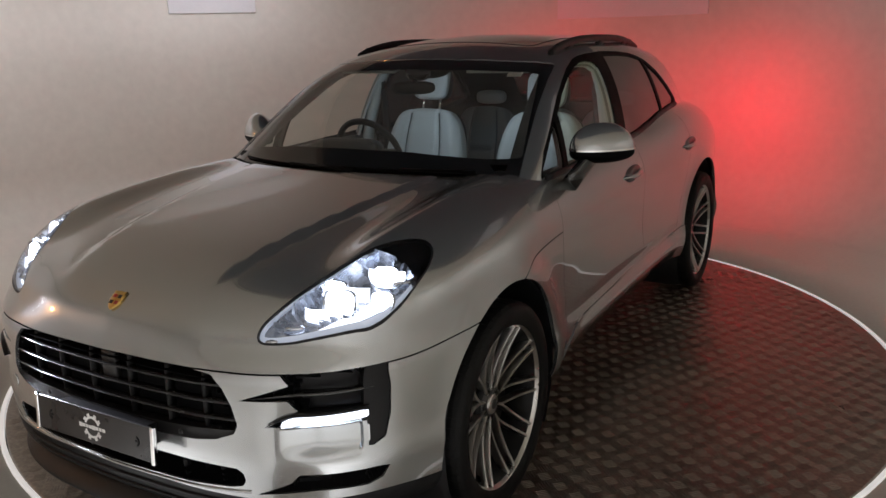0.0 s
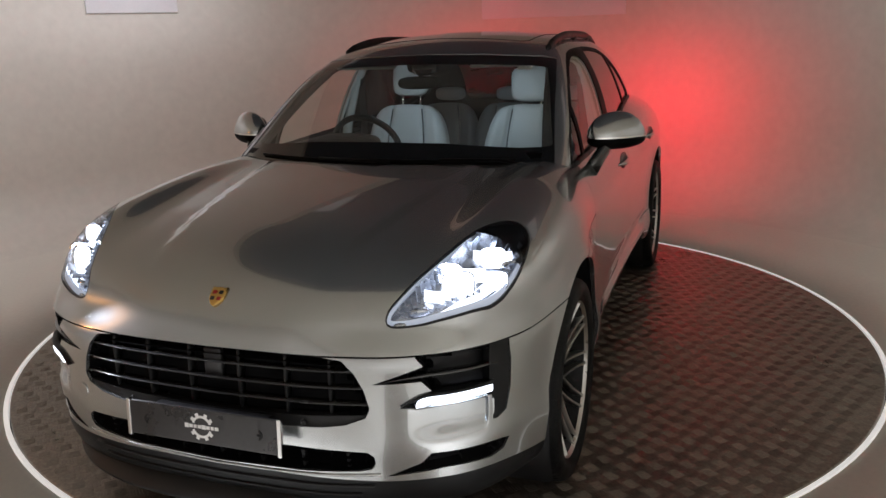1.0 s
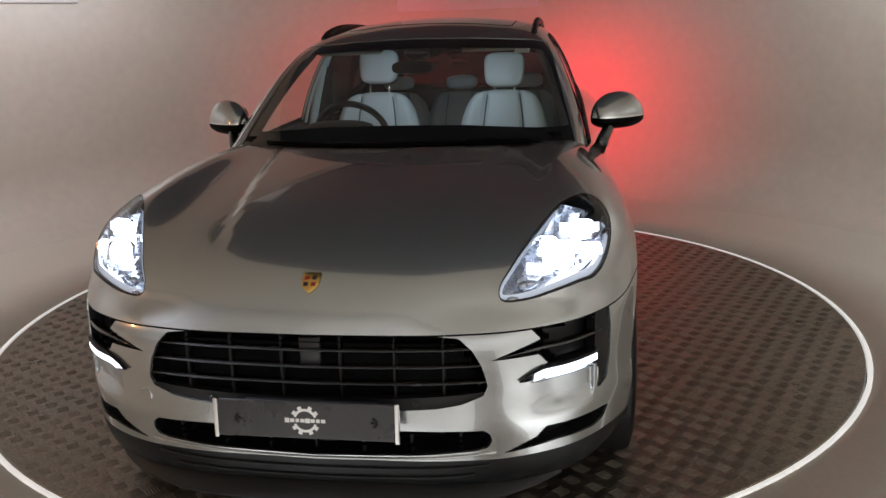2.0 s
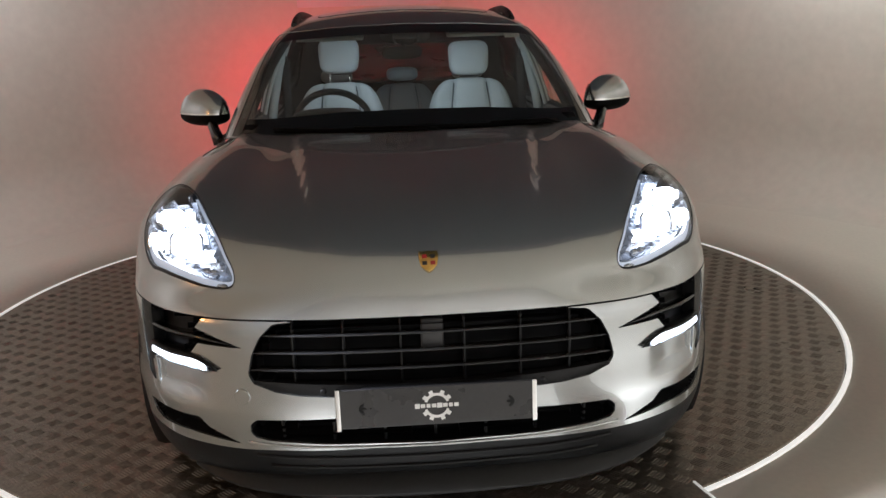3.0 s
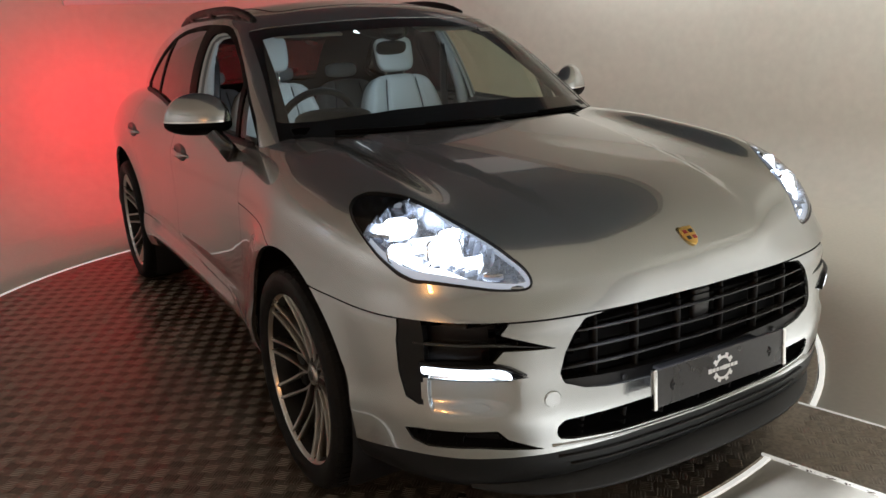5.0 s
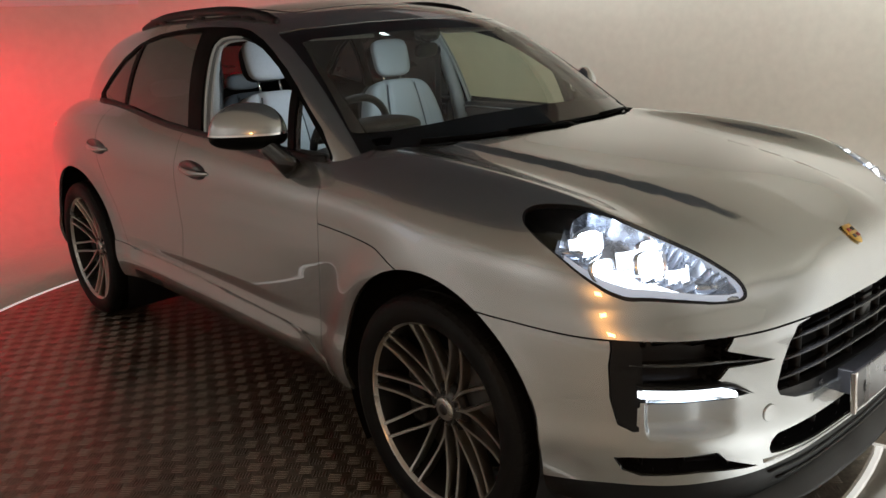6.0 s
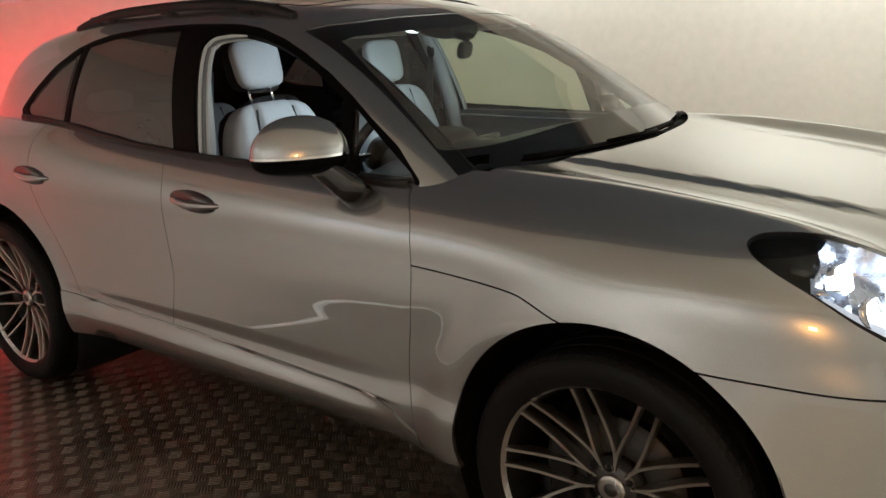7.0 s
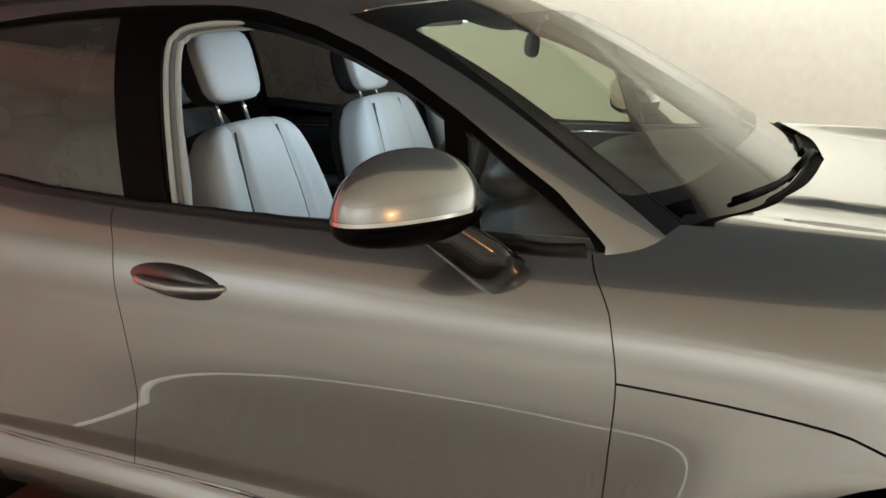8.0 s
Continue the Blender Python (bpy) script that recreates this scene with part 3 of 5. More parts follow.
arch_f = lambda x, y, z: np.hypot(y + 1.502, (z - .385)) - .422
arch_r = lambda x, y, z: np.hypot(y - 1.327, (z - .362)) - .458
arches = lambda x, y, z: np.minimum(arch_f(x, y, z), arch_r(x, y, z)) + np.where(x > .5, 0, 9)
lamp_line = outline([(.800, -1.768), (.766, -1.784), (.732, -1.835), (.696, -1.895), (.660, -1.965), (.627, -2.035), (.592, -2.11), (.557, -2.187), (.530, -2.236),
                     (.533, -2.257), (.572, -2.249), (.640, -2.216), (.716, -2.164), (.778, -2.103), (.806, -2.064), (.824, -2.028), (.839, -1.985), (.847, -1.94), (.849, -1.89), (.844, -1.838), (.828, -1.790)], (0, 1), 1)
lamp_f = lambda x, y, z: np.where(z > .70, lamp_line(x, y, z), 1.0)
grille_line = outline([(-.5, .7245), (0, .7245), (.2, .7235), (.36, .7215), (.425, .714), (.462, .678), (.487, .63), (.502, .572), (.488, .545), (.43, .522), (.36, .511), (.2, .502), (0, .498), (-.5, .498)], (0, 2))
intake_line = outline([(.838, .735), (.79, .742), (.70, .743), (.607, .736), (.645, .694), (.508, .647), (.640, .650), (.662, .622), (.645, .608), (.585, .574),
                       (.64, .571), (.803, .571), (.806, .495), (.815, .493), (.835, .510), (.844, .58), (.845, .665)], (0, 2))
vent_line = outline([(.842, .421), (.82, .425), (.66, .429), (.632, .400), (.537, .360), (.70, .376), (.80, .372), (.828, .387)], (0, 2))
lower_line = outline([(-.5, .446), (0, .446), (.27, .444), (.49, .440), (.508, .425), (.510, .40), (.497, .383), (.46, .374), (.3, .362), (0, .356), (-.5, .356)], (0, 2))
fuel = lambda f: (lambda x, y, z: np.where(y < -1.2, f(x, y, z), 1.0))
grille_f, intake_f, vent_f, lower_f = fuel(grille_line), fuel(intake_line), fuel(vent_line), fuel(lower_line)
hood_f = lambda x, y, z: z - hood_z(y)
door_f, doorb_f, doorc_f = (lambda x, y, z: y - door_a(z)), (lambda x, y, z: y - door_b(z)), (lambda x, y, z: y - door_c(z))
sill_f = lambda x, y, z: z - sill_z(y)
lip_z = curve((-2.45, .344), (-2.1, .345), (-1.95, .334), (-1.7, .33))
lip_f = lambda x, y, z: z - lip_z(y)
under_z = curve((-2.4, .215), (-2.25, .228), (-2.0, .262), (-1.7, .275), (-1.1, .300), (-.6, .300), (0, .296), (.9, .305), (1.7, .30), (2.4, .32))
under_f = lambda x, y, z: z - under_z(y)
HANDLES = ((-.005, .931), (1.015, .949))
handle_f = lambda x, y, z: np.where(x > .6, np.minimum(*[np.hypot((y - a) / .124, (z - b - .075 * (y - a)) / .033) - 1 for a, b in HANDLES]), 1.0)
into_cabin = lambda x, y, z: cabin_field(x, y, z) + .012

# cut the lower body
near_hole = lambda x, y, z: (np.minimum(np.minimum(np.abs(grille_f(x, y, z)), np.abs(intake_f(x, y, z))), np.minimum(np.abs(vent_f(x, y, z)), np.abs(lower_f(x, y, z)))) < .022) | (np.abs(lamp_f(x, y, z)) < .022)
body.refine(lambda x, y, z: (x > .8) & (z > .36) & (z < .53) & (y > -1.0) & (y < .95))
body.refine(lambda x, y, z: (x > .8) & (z > .39) & (z < .49) & (y > -1.0) & (y < .95))
body.refine(lambda x, y, z: np.abs(handle_f(x, y, z)) < .25)
body.refine(lambda x, y, z: (y < -1.9) & (x > .57) & (x < .84) & (z > .47) & (z < .60), 2)
body.refine(near_hole).refine(lambda x, y, z: (np.minimum(np.abs(intake_f(x, y, z)), np.abs(vent_f(x, y, z))) < .012))
body.cut(under_f).keep(lambda x, y, z: under_f(x, y, z) > 0)
body.cut(arches).keep(lambda x, y, z: arches(x, y, z) > 0)
body.cut(into_cabin).keep(lambda x, y, z: (into_cabin(x, y, z) > 0) | (z < .9))
for f, w in ((hood_f, GAP), (door_f, THIN), (doorb_f, THIN), (doorc_f, THIN), (sill_f, .0008)):
    for g in (-w, w):
        body.cut(lambda x, y, z, f=f, g=g: f(x, y, z) - g)
rear_edge = lambda x: np.where(np.abs(x) < .70, screen_y(np.minimum(np.abs(x), .9)) - .035, 9.0)
body.cut(lambda x, y, z: np.where(z > .9, y - rear_edge(x), 9.0))
for f in (lamp_f, grille_f, intake_f, vent_f, lower_f, lip_f, handle_f):
    body.cut(f)
for f in (grille_f, intake_f, vent_f, lower_f):
    body.cut(lambda x, y, z, f=f: f(x, y, z) + .002)
body.cut(lambda x, y, z: lamp_f(x, y, z) + .003)
body.cut(lambda x, y, z: lamp_f(x, y, z) + .0105)

off = lambda f, x, y, z: np.abs(f(x, y, z)) > GAP
is_hood = lambda x, y, z: (z > hood_z(y) + GAP) & (y < door_a(z) - THIN) & (y < rear_edge(x)) & (lamp_f(x, y, z) > 0)
in_holes = lambda x, y, z: np.minimum(np.minimum(grille_f(x, y, z), intake_f(x, y, z)), np.minimum(vent_f(x, y, z), lower_f(x, y, z))) < 0
is_bumper = lambda x, y, z: (z < hood_z(y) - GAP) & (y < bumper_y) & ~in_holes(x, y, z) & (z > lip_z(y))
is_lip = lambda x, y, z: (y < bumper_y) & (z < lip_z(y))
is_fender = lambda x, y, z: (z < hood_z(y) - GAP) & (y > bumper_y) & (y < door_a(z) - THIN)
above_sill = lambda x, y, z: z > sill_z(y) + .0008
is_door = lambda x, y, z: (y > door_a(z) + THIN) & (y < door_b(z) - THIN) & above_sill(x, y, z) & (handle_f(x, y, z) > 0)
is_door2 = lambda x, y, z: (y > door_b(z) + THIN) & (y < door_c(z) - THIN) & above_sill(x, y, z) & (handle_f(x, y, z) > 0)
is_sill = lambda x, y, z: (y > door_a(z) + THIN) & (y < .95) & (z < sill_z(y) - .0008)
is_quarter = lambda x, y, z: (y > door_c(z) + THIN) & ~((y < .95) & (z < sill_z(y) + .0008)) & (handle_f(x, y, z) > 0)

body.panel("hood", is_hood, PAINT, car, "silver clamshell bonnet", rim=.015)
body.panel("front_bumper", is_bumper, PAINT, car, "silver front bumper", rim=.02)
body.panel("front_lip", is_lip, LIP, car, "matt dark grey lower lip", rim=.01)
body.panel("fender", is_fender, PAINT, car, rim=.015, side=True)
doors = body.panel("front_door", is_door, PAINT, car, "silver front door, window wound down", rim=.02, side=True)
rear_doors = body.panel("rear_door", is_door2, PAINT, car, "silver rear door", rim=.02, side=True)
body.panel("sill", is_sill, PAINT, car, "silver side sill blade", lift=.004, rim=.02, side=True)
body.panel("rear_quarter", is_quarter, PAINT, car, "silver rear quarter panel", rim=.015, side=False)
# dark structure behind the gaps, and the linings of the wheel arches
under = Skin(lambda x, y, z: body_field(x, y, z) + .016, (.40, -1.75, 1.8, .45, .62), (11, 80, 6), 16)
under.cut(arches).keep(lambda x, y, z: arches(x, y, z) > 0)
under.cut(into_cabin).keep(lambda x, y, z: (into_cabin(x, y, z) > 0) | (z < .9))
shell_hole = lambda x, y, z: (handle_f(x, y, z) < 0) | (y < -1.2) & ((in_holes(x, y, z)) | (lamp_f(x, y, z) < .0))
for f in (lamp_f, grille_f, intake_f, vent_f, lower_f, under_f, handle_f):
    under.cut(f)
under.panel("inner_shell", lambda x, y, z: ~shell_hole(x, y, z) & (z > under_z(y)), PAINT_DARK, car, "black inner structure", rim=0)


def arch_liner(cy, cz, r, name="arch_liner"):
    for sx in (1, -1):
        bm = bmesh.new()
        rings = []
        for x, q in ((.925, r + .002), (.90, r + .012), (.55, r + .012), (.55, .05)):
            rings.append([(sx * x, cy + q * math.cos(w), cz + q * math.sin(w)) for w in (math.radians(-35 + 250 * k / 40) for k in range(41))])
        loft(bm, rings, closed=False, caps=False)
        part(name, bm, PLASTIC, car, "black wheel-arch liner")


arch_liner(-1.502, .385, .422)
arch_liner(1.327, .362, .458)
bm = bmesh.new()
block(bm, (1.60, 4.1, .06), pose(0, .1, .30), .02)
part("underbody", bm, PAINT_DARK, car, "black underbody")

# ---- nose: grille, intakes, lamps, plate ----
DEEP = .060
body.panel("grille_back", lambda x, y, z: (grille_f(x, y, z) < -.002), PAINT_DARK, car, "black grille backing", lift=-DEEP, rim=-.05)
body.panel("intake_duct", lambda x, y, z: (intake_f(x, y, z) < -.002), PLASTIC, car, "black side intake", lift=-.05, rim=-.043, side=True)
body.panel("corner_vent", lambda x, y, z: (vent_f(x, y, z) < -.002), PLASTIC, car, "black slim corner vent", lift=-.035, rim=-.03, side=True)
body.panel("lower_grille_back", lambda x, y, z: (lower_f(x, y, z) < -.002), PAINT_DARK, car, "black lower grille", lift=-.05, rim=-.044)


def on_nose(x, z, out=0.0):
    """The point of the nose at that x and z, moved out from the car."""
    lo, hi = -1.4, -2.6
    for _ in range(40):
        mid = (lo + hi) / 2
        lo, hi = (mid, hi) if body_field(np.array([abs(x)]), np.array([mid]), np.array([z]))[0] < 0 else (lo, mid)
    return Vector((x, lo - out, z))


def on_flank(y, z, out=0.0, field=None):
    lo, hi = .2, 1.3
    for _ in range(40):
        mid = (lo + hi) / 2
        lo, hi = (mid, hi) if (field or body_field)(np.array([mid]), np.array([y]), np.array([z]))[0] < 0 else (lo, mid)
    return Vector((lo + out, y, z))


def on_top(x, y, out=0.0, field=None):
    lo, hi = .6, 2.2
    for _ in range(40):
        mid = (lo + hi) / 2
        lo, hi = (mid, hi) if (field or body_field)(np.array([abs(x)]), np.array([y]), np.array([mid]))[0] < 0 else (lo, mid)
    return Vector((x, y, lo + out))


def nose_bar(line, size, thick, depth, out=0.0, swell=None):
    """A slat across the nose: line of (x, z), its height and depth."""
    rings = []
    for k, (x, z) in enumerate(line):
        p, half = on_nose(x, z, out), size * (swell[k] if swell else 1)
        rings.append([p + Vector((0, dy, dz)) for dy, dz in ((0, -half * .6), (-.002, 0), (0, half * .6), (.006, half), (depth, half * .8), (depth, -half * .8), (.006, -half))])
    return loft(bmesh.new(), rings)


def grille_half(z):
    """Half the width of the grille at that height."""
    q = np.linspace(.2, .55, 400)
    inside = grille_line(q, q * 0, q * 0 + z) < 0
    return q[inside].max() if inside.any() else .2


for z in (.676, .627, .578):
    w = grille_half(z) - .003
    part("grille_slat", nose_bar([(w * k / 14, z + .004 * (k / 14) ** 2) for k in range(-14, 15)], .0030, 0, .030, -.008), SATIN, car, "black grille slat")
for x in (-.377, -.24, -.086, .086, .24, .377):
    bm = bmesh.new()
    z0, z1 = (.512 if abs(x) < .35 else .523), .722
    loft(bm, [[on_nose(x, z, -.024) + Vector((dx, dy, 0)) for dx, dy in ((-.003, 0), (.003, 0), (.003, .03), (-.003, .03))] for z in np.linspace(z0, z1, 8)])
    part("grille_upright", bm, PLASTIC, car, "black grille upright")
# sensor box in the middle and dark sill along the grille's foot
part("radar_sensor", block(bmesh.new(), (.062, .02, .09), Matrix.Translation(on_nose(0, .665, -.036)), .006), LEATHER_DARK, car, "dark square sensor cover")
body.cut(lambda x, y, z: z - (.532 + .02 * (x / .5) ** 2))
body.panel("grille_sill", lambda x, y, z: (grille_f(x, y, z) < 0) & (z < .532 + .02 * (x / .5) ** 2), PLASTIC, car, "black strip along the grille's foot", lift=-.010, rim=.03)
# lower grille bars and the bright strip below
for x in (-.42, -.28, -.14, 0, .14, .28, .42):
    bm = bmesh.new()
    loft(bm, [[on_nose(x, z, -.02) + Vector((dx, dy, 0)) for dx, dy in ((-.004, 0), (.004, 0), (.004, .02), (-.004, .02))] for z in (.362, .40, .44)])
    part("lower_upright", bm, PLASTIC, car, "black lower grille upright")
part("bumper_strip", nose_bar([(.52 * k / 14, .349 + .018 * (abs(k) / 14) ** 2.5) for k in range(-14, 15)], .0055, 0, .02, .004), PAINT, car, "thin bright silver strip")
# slots in the lip and the splitter edge
for z, w in ((.318, .50), (.285, .46)):
    part("lip_slat", nose_bar([(w * k / 12, z + .012 * (abs(k) / 12) ** 3) for k in range(-12, 13)], .004, 0, .02, .006), PLASTIC, car, "black lip slat")
rings = []
for k in range(-24, 25):
    x = .70 * math.sin(math.pi / 2 * k / 24)
    p, r = on_nose(x, .245), 1 - .85 * (abs(x) / .70) ** 3
    n = Vector((x * .55, -1, 0)).normalized()
    rings.append([Vector((p.x, p.y, 0)) + n * (o * r if o > 0 else o) + Vector((0, 0, .23 + (h - .23) * (.35 + .65 * r) + .03 * (1 - r))) for o, h in ((-.05, .196), (.042, .197), (.055, .203), (.053, .213), (.026, .227), (.002, .262), (-.05, .262))])
part("splitter", loft(bmesh.new(), rings), SPLIT, car, "dark grey splitter edge")

# broad upright frame at the outer end of each side intake
body.cut(lambda x, y, z: x - .800)
body.panel("intake_frame", lambda x, y, z: (intake_f(x, y, z) < -.002) & (x > .800), LIP, car, "dark upright frame of the side intake", lift=-.004, rim=.03, side=True)
for sx in (1, -1):
    # blades, running light and its hood in the side intake
    for z, x0, x1, tip in ((.664, .530, .815, .651),):
        part("intake_blade", nose_bar([(sx * x, tip + (z - tip) * min(1, (x - x0) / .12)) for x in np.linspace(x0, x1, 14)], .006, 0, .035, -.008, [min(1, .15 + (x - x0) / .10) for x in np.linspace(x0, x1, 14)]), GLOSS, car, "gloss black intake blade")
    part("running_light_hood", nose_bar([(sx * x, .611 - .034 * max(0, (.66 - x) / .075) ** 1.5) for x in np.linspace(.588, .806, 18)], .0055, 0, .045, .012, [min(1, .2 + (x - .588) / .05) for x in np.linspace(.588, .806, 18)]), PLASTIC, car, "black hood over the running light")
    part("running_light", nose_bar([(sx * x, .592 - .014 * max(0, (.67 - x) / .05) ** 2) for x in np.linspace(.628, .804, 16)], .0090, 0, .03, .010), DRL, car, "glowing white running light strip")
    # parking sensor
    part("parking_sensor", lathe(bmesh.new(), [(0, .001), (.008, .001), (.009, -.002)], 16), PLASTIC, car).matrix_basis = Matrix.Translation(on_nose(sx * .30, .52, -.004)) @ pose(0, 0, 0, 0, 0, -90)

sharp(part("tow_cover", lathe(bmesh.new(), [(0, .0015), (.0215, .0015), (.0235, -.001), (.0235, -.004)], 24), PAINT, car, "round tow-eye cover"), 20).matrix_basis = Matrix.Translation(on_nose(-.523, .507, .001)) @ pose(0, 0, 0, 0, 0, -104)

# badge: a gold shield with a dark and red field
def shield(scale, lift):
    pts = [(0, .036), (.016, .034), (.028, .036), (.029, .012), (.024, -.014), (.012, -.030), (0, -.038)]
    pts += [(-x, z) for x, z in pts[-2:0:-1]]
    bm = bmesh.new()
    rings = [[(x * s * scale, -h, z * s * scale) for x, z in pts] for s, h in ((1, 0), (1, lift * .7), (.9, lift))]
    return loft(bm, rings)


spot = on_nose(0, .852)
tilt = Matrix.Translation(spot) @ pose(0, 0, 0, -52)
badge = part("badge", shield(.92, .006), GOLD, car, "small gold shield badge")
badge.matrix_basis = tilt
for dx, dz, mat in ((-.011, .012, RED_ENAMEL), (.011, -.010, RED_ENAMEL), (.011, .012, PLATE_BLACK), (-.011, -.010, PLATE_BLACK)):
    part("badge_field", block(bmesh.new(), (.013, .002, .012), pose(dx, -.0068, dz), .0005), mat, badge, smooth=False)

# number plate holder: black board with silver ends, dealer's ring of cogs and its words as plain bars
plate = empty("plate_board", car, pose(.002, -2.424, .497, -4))
part("board", block(bmesh.new(), (.515, .010, .108), None, .003), PLATE_BLACK, plate, "black dealer's plate", smooth=False)
for sx in (-1, 1):
    part("end_strip", block(bmesh.new(), (.013, .016, .116), pose(sx * .260, -.002, 0), .003), CHROME, plate, "silver end strip", smooth=False)
part("plate_bracket", block(bmesh.new(), (.40, .07, .07), pose(0, .04, 0), .004), PLASTIC, plate, smooth=False)
bm = bmesh.new()
for a0, a1 in ((20, 160), (200, 340)):
    a = np.radians(np.linspace(a0, a1, 22))
    loft(bm, [[(r * math.cos(w), y, r * math.sin(w)) for r, y in ((.0275, 0), (.0345, 0), (.0345, -.0015), (.0275, -.0015))] for w in a])
for deg in (35, 67, 113, 145, 215, 247, 293, 325):
    block(bm, (.010, .0015, .011), pose(0, -.0007, 0, 0, -deg, 0) @ pose(.038, 0, 0))
part("cog_emblem", bm, PLATE_WHITE, plate, "white half rings with teeth", smooth=False).matrix_basis = pose(0, -.0055, 0)


bm = bmesh.new()
for k, w in enumerate((.013, .012, .010, .012, .014, .012, .010, .012)):
    block(bm, (w, .0015, .013 if k in (0, 4) else .010), pose(-.052 + .0148 * k, 0, 0))
part("name_bars", bm, PLATE_WHITE, plate, "white bars across the emblem", smooth=False).matrix_basis = pose(0, -.0065, 0)
for sx in (-1, 1):
    bm = bmesh.new()
    for k, deg in enumerate((50, 0, -50)):
        cushion(bm, (.020, .002, .008), 2.5, 3, pose(sx * .205, -.006, 0, 0, sx * deg, 0) @ pose(-sx * .010, 0, 0))
    part("leaf_mark", bm, ALLOY_DARK, plate, "grey leaf mark")

# headlamps
lamp_lens = body.panel("headlamp", lambda x, y, z: lamp_f(x, y, z) < 0, LAMP_GLASS, car, "headlamp with a clear lens and four bright LED blocks", lift=-.001, rim=0, side=True)
for ob in lamp_lens:
    ob.visible_shadow = False
for k, mirror in enumerate((False, True)):
    lens = lamp_lens[k]
    sx = -1 if mirror else 1
    for nm, cond, mat, lab, lift, rim in (
            ("lamp_housing", lambda x, y, z: (lamp_f(x, y, z) < 0) & (y > -1.905), GLOSS, "black lamp housing", -.05, -.047),
            ("lamp_bowl", lambda x, y, z: (lamp_f(x, y, z) < 0) & (y <= -1.905), LED_BOWL, "chrome bowl with an added faint glow", -.062, -.058),
            ("lamp_seal", lambda x, y, z: (lamp_f(x, y, z) < 0) & (lamp_f(x, y, z) > -.003), PLASTIC, "black seal", -.0005, .01),
            ("light_guide", lambda x, y, z: (lamp_f(x, y, z) < -.003) & (lamp_f(x, y, z) > -.0105) & (y < -1.93), LED_SOFT, "pale glowing edge guide", -.010, .01)):
        linked(nm, body.take(cond, lift, rim, False, mirror), mat, lens, lab, False)
    # four LED blocks in two rows, each in a chrome cup, and ribbed chrome between
    for bx, by, w in ((.690, -2.085, .074), (.785, -2.010, .052), (.652, -2.055, .058), (.757, -1.945, .060)):
        p = on_top(bx, by, -.040)
        p.x *= sx
        m = Matrix.Translation(p) @ look((0, 0, 0), (sx * .18, -1, .28)) @ pose(0, 0, 0)
        part("led_cup", loft(bmesh.new(), [[(math.copysign(abs(math.cos(a)) ** .55, math.cos(a)) * q * w * .62, math.copysign(abs(math.sin(a)) ** .55, math.sin(a)) * q * w * .5, -h)
                             for a in (2 * math.pi * i / 20 for i in range(20))] for q, h in ((.6, -.03), (1.0, .004), (1.08, .006), (1.1, -.01))], caps=False), REFLECTOR, lens, "chrome cup").matrix_basis = m
        part("led_block", cushion(bmesh.new(), (w * 1.02, w * .84, .02), 5, 4, pose(0, 0, .004)), LED, lens, "blazing white LED block").matrix_basis = m
    for k2, (bx, by) in enumerate(((.605, -2.185), (.570, -2.225), (.80, -1.93))):
        p = on_top(bx, by, -.045)
        p.x *= sx
        part("chrome_fin", cushion(bmesh.new(), (.060, .020, .030), 4, 3), REFLECTOR, lens, "chrome fin").matrix_basis = Matrix.Translation(p) @ pose(0, 0, 0, 20, 0, sx * (35 + 6 * k2))
    # reflectors and lamp floor emit by themselves, standing in for thrown-back LED light
    for bx, by, w, h in ((.752, -1.940, .120, .042), (.700, -2.040, .112, .042), (.640, -2.130, .080, .034)):
        p = on_top(bx, by, -.046)
        p.x *= sx
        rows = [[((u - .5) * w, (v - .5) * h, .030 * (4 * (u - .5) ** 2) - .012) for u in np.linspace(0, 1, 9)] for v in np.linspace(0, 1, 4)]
        part("lamp_reflector", loft(bmesh.new(), rows, closed=False, caps=False), LED_GLOW, lens, "curved reflector with an added white glow").matrix_basis = Matrix.Translation(p) @ look((0, 0, 0), (sx * .10, -1, .20)) @ pose(0, 0, -.012)
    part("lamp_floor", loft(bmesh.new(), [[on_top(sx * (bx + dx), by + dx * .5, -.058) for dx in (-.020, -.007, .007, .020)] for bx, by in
                            ((.600, -2.212), (.645, -2.175), (.695, -2.130), (.742, -2.070), (.778, -2.005))], closed=False, caps=False), LED_GLOW, lens, "lamp floor with an added white glow")

# tail: light bar, lower bumper and glass are kept plain
for sx in (1, -1):
    tl = part("tail_light", loft(bmesh.new(), [[Vector((sx * x, y + o, z + h)) for o, h in ((0, -.03), (.02, -.02), (.024, 0), (.02, .02), (0, .03), (-.05, .03), (-.05, -.03))] for x, y, z in
              ((.30, 2.325, .935), (.5, 2.295, .94), (.66, 2.235, .95), (.76, 2.13, .96), (.80, 2.06, .96))]), TAIL, car, "glowing red tail light")

# ---- cabin: glass, pillars, roof ----
above_body = lambda x, y, z: body_field(x, y, z) + .006
cabin.cut(above_body).keep(lambda x, y, z: (above_body(x, y, z) > 0) & (z > .95))
screen_line = outline([(-.5, 1.497), (0, 1.497), (.3, 1.490), (.55, 1.474), (.606, 1.462), (.622, 1.44), (.652, 1.37), (.742, 1.075), (.78, .95), (-.5, .95)], (0, 2))
screen_in = outline([(-.5, 1.455), (0, 1.455), (.3, 1.448), (.55, 1.436), (.598, 1.425), (.640, 1.345), (.722, 1.125), (.60, 1.128), (.3, 1.150), (0, 1.155), (-.5, 1.155)], (0, 2))
screen_f = lambda x, y, z: np.where((y < .0) & (y < -1.2 + 1.62 * (z - 1.08) + .40), screen_line(x, y, z), 1.0)
